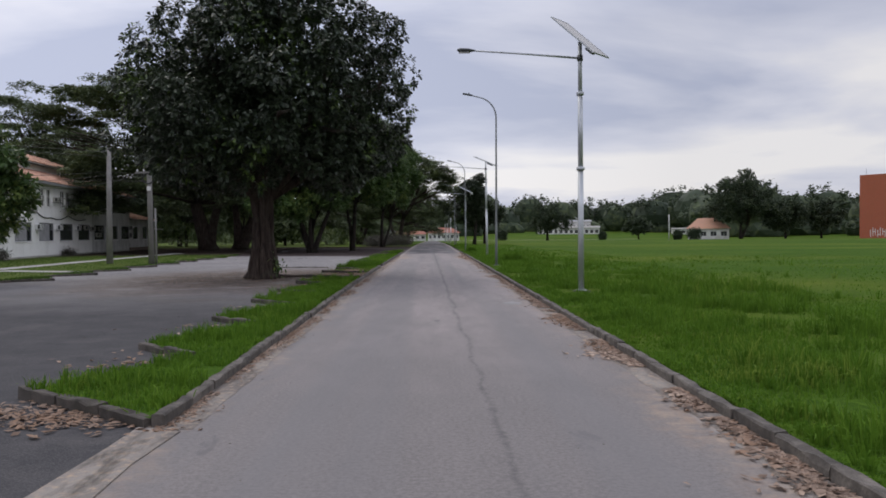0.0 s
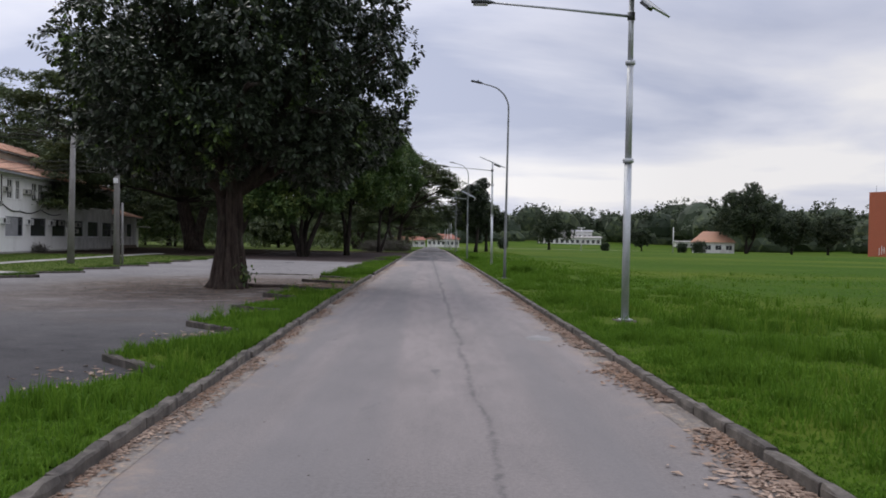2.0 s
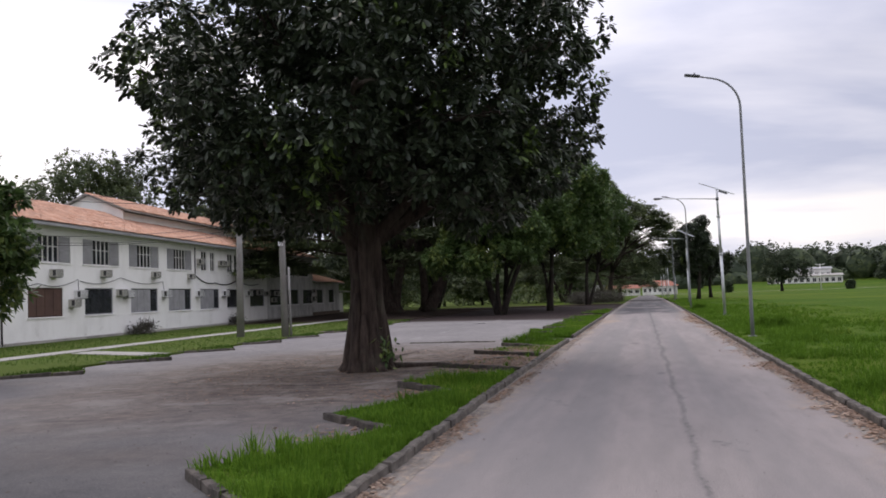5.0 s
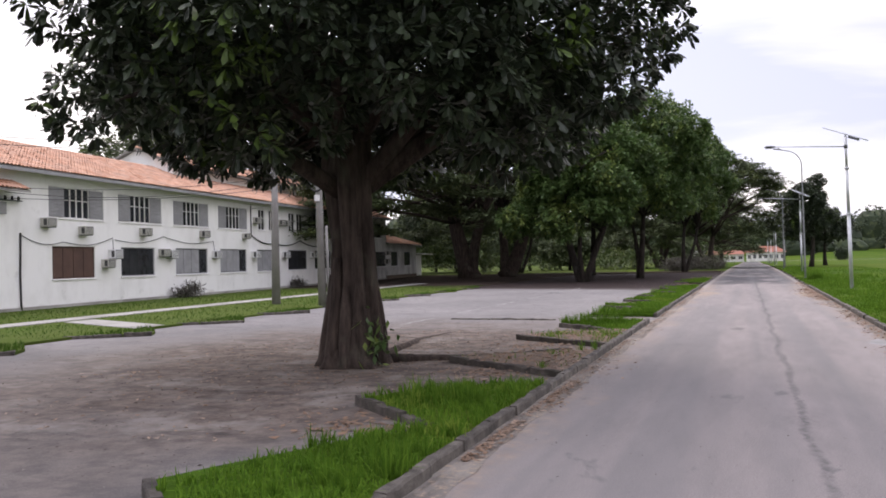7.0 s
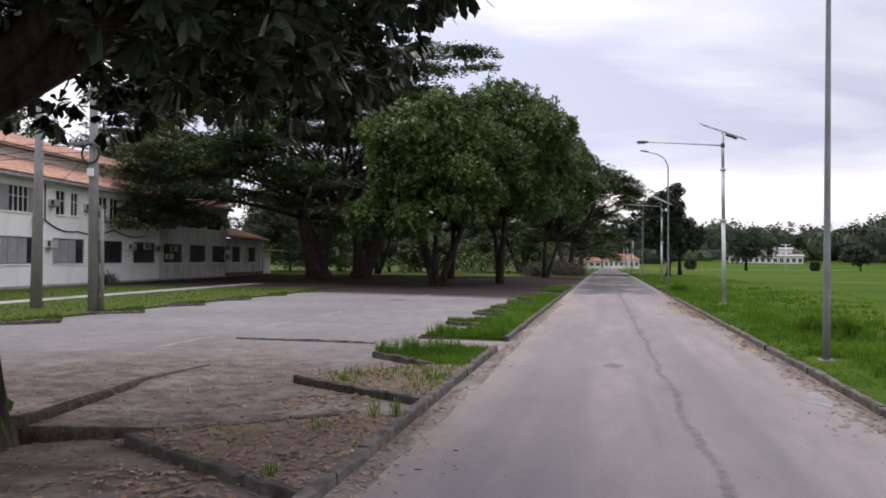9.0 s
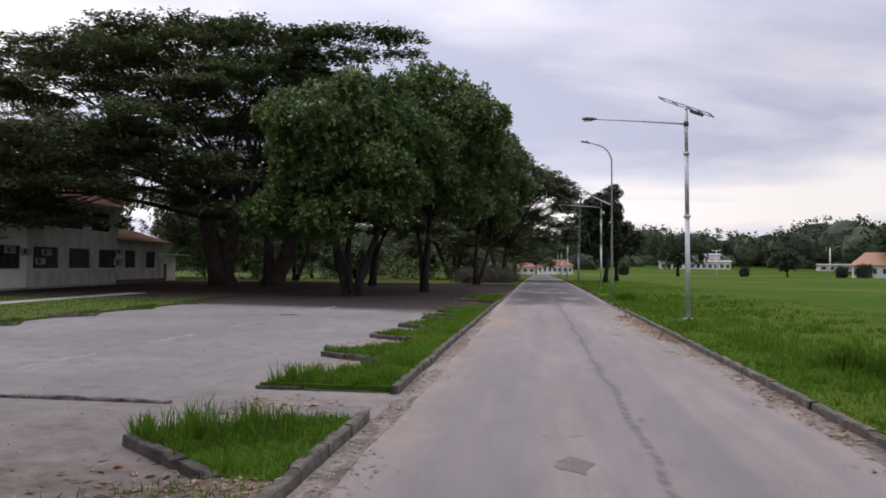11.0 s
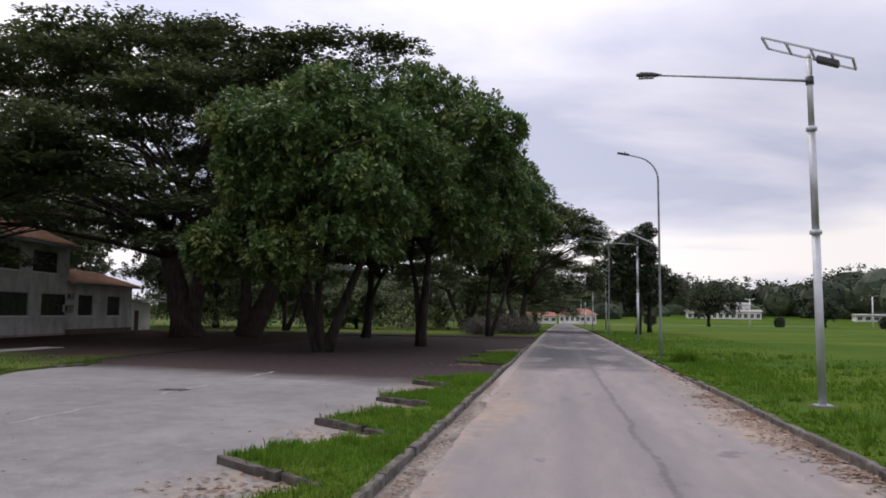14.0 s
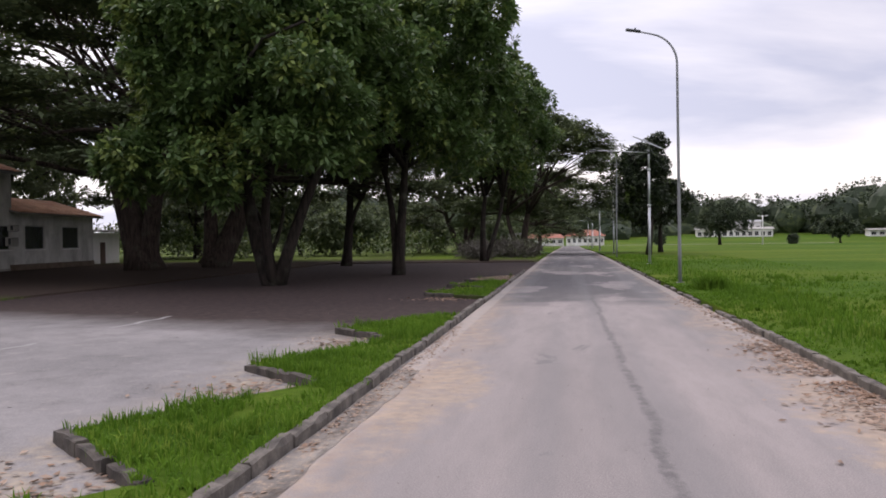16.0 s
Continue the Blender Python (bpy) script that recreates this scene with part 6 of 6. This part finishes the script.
low = [(-3.8 + BAY * k - (0.0 if k else 0.0), -3.8 + BAY * k + (3.3 if k < 2 else 3.9), 1.6, 3.36) for k in range(10)]
up = [(-4.0 + BAY * k, -4.0 + BAY * k + 4.3, 4.9, 6.6) for k in range(4)] + [(18.9, 20.1, 4.95, 6.65), (20.7, 21.7, 4.95, 6.65), (24.4, 25.7, 4.95, 6.65), (26.0, 27.3, 4.95, 6.65), (30.4, 32.6, 4.95, 6.65), (35.6, 37.8, 4.95, 6.65), (40.2, 43.6, 4.95, 6.65), (45.2, 48.8, 4.95, 6.65)]
wall_with_openings("front_wall", hall, M_PLASTER, -20, 34.5, 0.0, 0.22, -0.3, 7.2, [q for q in low + up if q[0] < 34])
# far end of the hall: plaster whose colour carries the tree shade
wall_with_openings("end_front_wall", hall, M_SHADE_PLASTER, 34.5, 50.6, 0.0, 0.22, -0.3, 7.2, [q for q in low + up if q[0] > 34.5])
box("side_wall", hall, M_SHADE_PLASTER, 50.08, 50.3, 0.22, 10, -0.3, 7.2)
box("end_wall", hall, M_PLASTER, -20, -19.78, 0.22, 10, -0.3, 7.2)
box("back_wall", hall, M_PLASTER, -19.78, 50.08, 9.8, 10, -0.3, 7.2)
box("upper_floor", hall, M_CONC, -19.78, 50.08, 0.22, 9.8, 3.9, 4.1)
box("plinth", hall, M_CONC, -20, 50.3, -0.06, -0.003, -0.3, 0.22, 0.01, "stained grey plinth")
for k, q in enumerate(low):
    window_unit(hall, *q, ("brown", "dark", "pale", "pale", "pale", "dark", "dark", "dark", "dark", "dark")[k])
for k, q in enumerate(up):
    window_unit(hall, *q, "shutters" if q[1] - q[0] > 4 else "plain" if q[1] - q[0] < 3 else "dark")
slab("roof", hall, M_CONC, -20.4, 50.7, -0.75, 7.22, 5.0, 9.55, 0.14)
slab("roof", hall, M_CONC, -20.4, 50.7, 5.0, 9.55, 10.6, 7.22, 0.14)
tile_rows("roof_tiles", hall, -20.4, 50.7, -0.8, 7.24, 5.0, 9.6)
box("fascia", hall, M_SHUTTER, -20.4, 50.7, -0.8, -0.755, 7.04, 7.22)
# raised cross roof with its gable
for x0, x1 in ((11.6, 38.0),):
    box("attic_wall", hall, M_PLASTER, x0 + 0.5, x1 - 0.5, 3.2, 3.4, 8.0, 9.55)
    box("attic_back_wall", hall, M_PLASTER, x0 + 0.5, x1 - 0.5, 9.0, 9.2, 7.6, 9.55)
    slab("attic_roof", hall, M_CONC, x0, x1, 2.5, 9.6, 6.2, 11.1, 0.1)
    slab("attic_roof", hall, M_CONC, x0, x1, 6.2, 11.1, 9.8, 9.6, 0.1)
    tile_rows("attic_roof_tiles", hall, x0, x1, 2.45, 9.62, 6.2, 11.15)
    for xx in (x0 + 0.4, x1 - 0.6):
        bm = bmesh.new()
        a = [bm.verts.new((xx, y, z)) for y, z in ((3.2, 8.0), (9.2, 8.0), (9.2, 9.65), (6.2, 10.95), (3.2, 9.65))]
        b = [bm.verts.new((xx + 0.2, v.co.y, v.co.z)) for v in a]
        bm.faces.new(a)
        bm.faces.new(list(reversed(b)))
        for i in range(5):
            bm.faces.new((a[i], b[i], b[(i + 1) % 5], a[(i + 1) % 5]))
        bmesh.ops.recalc_face_normals(bm, faces=bm.faces)
        part("gable_wall", bm, M_PLASTER, hall)
# side porch roof and the meter board at the near end
slab("porch_roof", hall, M_CONC, -20.4, -6.4, -1.1, 6.05, -0.02, 6.55, 0.1)
tile_rows("porch_roof_tiles", hall, -20.4, -6.4, -1.12, 6.07, -0.02, 6.58)
box("meter_board", hall, M_SHUTTER, -8.1, -6.9, -0.1, -0.004, 4.9, 5.5, 0.01, "grey meter board")
for k in range(5):
    tube("insulator", hall, M_CABLE, [(-7.9 + 0.42 * k, -0.18, 5.62), (-7.9 + 0.42 * k, -0.18, 5.82)], [0.07, 0.05], 8)
box("cable_rack", hall, M_DARKMETAL, -8.1, -6.0, -0.22, -0.004, 5.58, 5.63)
tagged(hall, "white plastered two-storey building with clay tile roof and shutters", "building")
for x, z in ((-4.3, 4.6), (-1.5, 4.25), (3.9, 4.35), (10.6, 4.4), (0.35, 2.4), (5.8, 3.05)):
    ac_unit(x, z)
ac_unit(16.5, 4.4, False, 0.85)
ac_unit(18.3, 5.7)
ac_unit(22.6, 5.7)
ac_unit(23.6, 5.7)
for x in (1.0, 7.0 - 0.35, 12.2, 18.0, 23.3, 29.0):
    ac_unit(x, 2.95, True, 1.1)
for x, z in ((34.0, 2.9), (36.0, 2.2), (36.9, 2.9), (31.8, 3.0)):
    ac_unit(x, z)

# lower wing at the end of the hall
wing = new("low_wing")
wing.matrix_world = FAC
lw = [(52.3, 54.9, 1.6, 3.4), (57.6, 60.2, 1.6, 3.4)]
# wing walls use the same plaster, shade painted into the colour
wall_with_openings("front_wall", wing, M_SHADE_PLASTER, 50.32, 62.7, 0.0, 0.22, -0.3, 4.25, lw)
box("side_wall", wing, M_SHADE_PLASTER, 62.48, 62.7, 0.22, 8, -0.3, 4.25)
box("back_wall", wing, M_SHADE_PLASTER, 50.32, 62.48, 7.8, 8, -0.3, 4.25)
for q in lw:
    window_unit(wing, *q, "dark")
box("plinth", wing, M_SOIL, 50.32, 62.75, -0.06, -0.003, -0.3, 0.5, 0.01, "dark brown plinth")
slab("roof", wing, M_CONC, 50.32, 63.3, -0.7, 4.3, 4.0, 5.7, 0.12)
slab("roof", wing, M_CONC, 50.32, 63.3, 4.0, 5.7, 8.7, 4.3, 0.12)
tile_rows("roof_tiles", wing, 50.32, 63.3, -0.75, 4.32, 4.0, 5.75)
tagged(wing, "low white plastered wing with clay tile roof", "building")
ac_unit(50.2, 2.2, False, 1.3)
ac_unit(50.4, 3.2)
annex = new("annex")
annex.matrix_world = FAC
box("wall", annex, M_PLASTER, 66, 72, 2.0, 8, -0.3, 3.0)
slab("roof", annex, M_CONC, 64.5, 73, 0.5, 3.2, 9, 3.6, 0.15)
box("door", annex, M_BROWNSH, 68, 69, 1.97, 1.995, 0.0, 2.1)
tagged(annex, "small pale annex with a flat overhanging roof", "building")


def facade_cable(pts, r=0.03, label="black cable hanging along the plaster wall"):
    q = []
    for (xa, za), (xb, zb) in zip(pts, pts[1:]):
        for i in range(6):
            f = i / 6
            q.append(FAC @ Vector((xa + (xb - xa) * f, -0.05, za + (zb - za) * f - 0.3 * math.sin(math.pi * f))))
    q.append(FAC @ Vector((pts[-1][0], -0.05, pts[-1][1])))
    tagged(tube("wall_cable", None, M_CABLE, q, r, 5), label, "cable", "cables on the facade")


facade_cable([(17.6, 6.9), (17.6, 4.5), (21.5, 3.9), (26.5, 4.2), (32, 3.9)], 0.05)
facade_cable([(-6.0, 3.9), (-3, 3.6), (1.0, 3.9), (1.1, 3.0)], 0.02)
facade_cable([(-6.0, 0.1), (-6.05, 2.0), (-6.0, 4.0)], 0.05, "black downpipe cable on the plaster wall")
facade_cable([(1.2, 3.8), (6, 4.1), (12.0, 3.9), (12.3, 3.2)], 0.02)
for z, sag in ((6.35, 0.35), (6.1, 0.5), (5.8, 0.3)):
    wire("overhead_cable", (UP2[0], UP2[1], z), (UP1[0], UP1[1], z + 0.2), 0.1)
    a = FAC @ Vector((-7.0, -0.1, z - 0.1))
    wire("overhead_cable", (UP1[0], UP1[1], z + 0.2), a, sag, 0.014)
a = FAC @ Vector((17.5, -0.1, 6.6))
wire("overhead_cable", (UP2[0], UP2[1], 6.4), a, 0.4)
wire("overhead_cable", (UP1[0], UP1[1], 7.9), (-60, -20, 9.5), 1.2, 0.016)
wire("overhead_cable", (UP1[0], UP1[1], 7.6), (-60, -20, 9.1), 1.2, 0.016)

for k, (sx, hh) in enumerate(((8.2, 0.9), (6.9, 0.5), (24.5, 0.7))):
    rr = np.random.default_rng(130 + k)
    wp = FAC @ Vector((sx, -0.8, 0.05))
    bush = thing("dry_bush", wp.x, wp.y, 0.06)
    leaf_mesh("twigs", crown_verts(rr, [(0, 0, hh * 0.45, 0.8, 0.6, hh * 0.5)], 70, 10, 0.3, 0.03, 0.15, -0.4, 0.2), M_BRUSH, bush)["kind"] = "stuff"
    tagged(bush, "small dry bush at the foot of the wall", "bush")

# ---------------- far buildings ----------------


def far_house(name, m, w, d, h, roof_h, n_win, label, wall=None, roof=None, over=0.8, hip=0.0, split=None):
    root = new(name)
    root.matrix_world = m
    xs = [(-w / 2 + w * (k + 0.5) / n_win) for k in range(n_win)]
    holes = [(x - w / n_win * 0.3, x + w / n_win * 0.3, h * 0.32, h * 0.75) for x in xs]
    wall_with_openings("front_wall", root, wall or M_WHITE, -w / 2, w / 2, 0, 0.25, -1.0, h, holes)
    box("side_wall", root, wall or M_WHITE, -w / 2, -w / 2 + 0.25, 0.25, d, -1.0, h)
    box("side_wall", root, wall or M_WHITE, w / 2 - 0.25, w / 2, 0.25, d, -1.0, h)
    box("back_wall", root, wall or M_WHITE, -w / 2 + 0.25, w / 2 - 0.25, d - 0.25, d, -1.0, h)
    for q in holes:
        xm = (q[0] + q[1]) / 2
        win = wall_with_openings("window", root, M_WHITE, q[0], q[1], 0.05, 0.14, q[2], q[3], [(q[0] + 0.08, xm - 0.04, q[2] + 0.06, q[3] - 0.06), (xm + 0.04, q[1] - 0.08, q[2] + 0.06, q[3] - 0.06)])
        box("pane", win, M_GLASS, q[0], q[1], 0.15, 0.17, q[2], q[3])
    bm = bmesh.new()
    a = [bm.verts.new(v) for v in ((-w / 2 - over, -over, h), (w / 2 + over, -over, h), (w / 2 + over, d + over, h), (-w / 2 - over, d + over, h))]
    b = [bm.verts.new(v) for v in ((-w / 2 - over + hip, d / 2, h + roof_h), (w / 2 + over - hip, d / 2, h + roof_h))]
    for f in ((a[0], a[1], b[1], b[0]), (a[2], a[3], b[0], b[1]), (a[1], a[2], b[1]), (a[3], a[0], b[0]), (a[3], a[2], a[1], a[0])):
        bm.faces.new(f)
    part("roof", bm, roof or M_TILE, root)
    return tagged(root, label, "house")


far_house("far_house", Matrix.Translation((5.5, 352, dip(352))), 14, 9, 3.6, 2.4, 7, "white house with red tile roof at the road's end", roof=M_REDROOF, hip=4)
far_house("far_house", Matrix.Translation((-11.5, 356, dip(352))), 18, 8, 3.0, 1.6, 7, "long low white house with red roof at the road's end", roof=M_REDROOF, hip=2)
far_house("kiosk", Matrix.Translation((-12.2, 212, dip(212))) @ Matrix.Rotation(radians(8), 4, "Z"), 4.6, 3, 3.0, 0.5, 2, "small pale kiosk under the roadside trees", roof=M_SHUTTER, over=0.3)
far_house("orange_roofed_house", Matrix.Translation((107, 300, dip(300))) @ Matrix.Rotation(radians(-18), 4, "Z"), 15, 10, 4.2, 4.2, 4, "white house with steep orange tile roof", hip=4.5)
far_house("long_white_building", Matrix.Translation((86, 488, 0.2)) @ Matrix.Rotation(radians(-6), 4, "Z"), 38, 14, 5.0, 1.2, 12, "long white low building beyond the field", roof=M_CONC)
far_house("long_white_building", Matrix.Translation((90, 500, 0.2)) @ Matrix.Rotation(radians(-6), 4, "Z"), 24, 12, 9.0, 1.2, 8, "white building with a stepped grey roof", roof=M_SHUTTER)
far_house("long_white_building", Matrix.Translation((160, 470, 0.2)) @ Matrix.Rotation(radians(-10), 4, "Z"), 26, 12, 3.6, 0.8, 7, "long white low building among the trees", roof=M_CONC)

# white lamp post on the field
fp = thing("field_lamp", 58, 306, ground_z(58, 306))
tube("pole", fp, M_WHITE, [(0, 0, -0.3), (0, 0, 9)], [0.2, 0.14], 10)
box("crossarm", fp, M_WHITE, -1.2, 1.2, -0.08, 0.08, 8.6, 8.75)
for sx in (-1.2, 1.2):
    box("lamp_head", fp, M_ACW, sx - 0.35, sx + 0.35, -0.2, 0.2, 8.75, 8.95, 0.03)
tagged(fp, "white post with two lamp heads on the field", "lamp post")
fp2 = thing("field_post", 90.5, 296, ground_z(90, 296))
tube("pole", fp2, M_WHITE, [(0, 0, -0.3), (0, 0, 9.5)], [0.22, 0.16], 10)
tagged(fp2, "plain white post before the orange-roofed house", "post")

# red brick block
block = new("red_brick_block")
block.matrix_world = Matrix.Translation((151, 272, dip(272) - 0.3)) @ Matrix.Rotation(radians(-60), 4, "Z")
BH, BW = 22.5, 46.0
box("end_wall", block, M_BRICK, 0, 13.8, -0.4, 0, 0, BH)
holes, floors = [], 5
for f in range(floors):
    for k in range(9):
        holes.append((0.8 + 5.0 * k, 4.9 + 5.0 * k, 1.2 + 4.3 * f + 1.2, 1.2 + 4.3 * f + 3.0))
flank = new("window_front")
flank.parent = block
flank.matrix_parent_inverse = Matrix()
flank.matrix_basis = Matrix.Translation((13.8, 0, 0)) @ Matrix.Rotation(radians(90), 4, "Z")
wall_with_openings("front_wall", flank, M_CONC, 0, BW, -0.3, 0, 0, BH, holes)
for q in holes:
    cell = (q[1] - q[0]) / 4
    wall_with_openings("window", flank, M_WHITE, q[0], q[1], -0.2, -0.1, q[2], q[3], [(q[0] + cell * k + 0.05, q[0] + cell * (k + 1) - 0.05, q[2] + 0.05, q[3] - 0.05) for k in range(4)])
box("glazing", flank, M_GLASS, 0.4, BW - 0.4, -0.06, -0.02, 1.0, BH - 1)
for k in range(10):
    box("fin", flank, M_WHITE, 0.1 + 5.0 * k, 0.6 + 5.0 * k, -0.8, -0.31, 0, BH)
box("back_wall", block, M_BRICK, 0, 13.8, BW, BW + 0.4, 0, BH)
box("side_wall", block, M_BRICK, -0.4, 0, -0.4, BW + 0.4, 0, BH)
box("roof", block, M_CONC, 0, 13.5, 0, BW, BH - 0.5, BH - 0.2)
# tangled scrawl that cannot be read: plain bars
bm = bmesh.new()
for k in range(9):
    add_box(bm, 3.4 + 0.85 * k, 3.62 + 0.85 * k, -0.43, -0.41, 0.9 + 0.3 * (k % 3), 3.4 + 0.35 * ((k * 2) % 3))
    if k % 2:
        add_box(bm, 3.4 + 0.85 * k, 4.2 + 0.85 * k, -0.43, -0.41, 2.6 - 0.9 * (k % 3 == 0), 2.85 - 0.9 * (k % 3 == 0))
part("painted_scrawl", bm, M_ACW, block, "white sprayed scrawl")
mast = thing("roof_mast", 0, 0, 0)
mast.parent = block
mast.matrix_basis = Matrix.Translation((1.2, 1.0, BH - 0.2))
tube("pole", mast, M_STEEL, [(0, 0, 0), (0, 0, 2.6)], 0.08, 6)
tagged(block, "tall red brick block with a ribbed window front", "building")
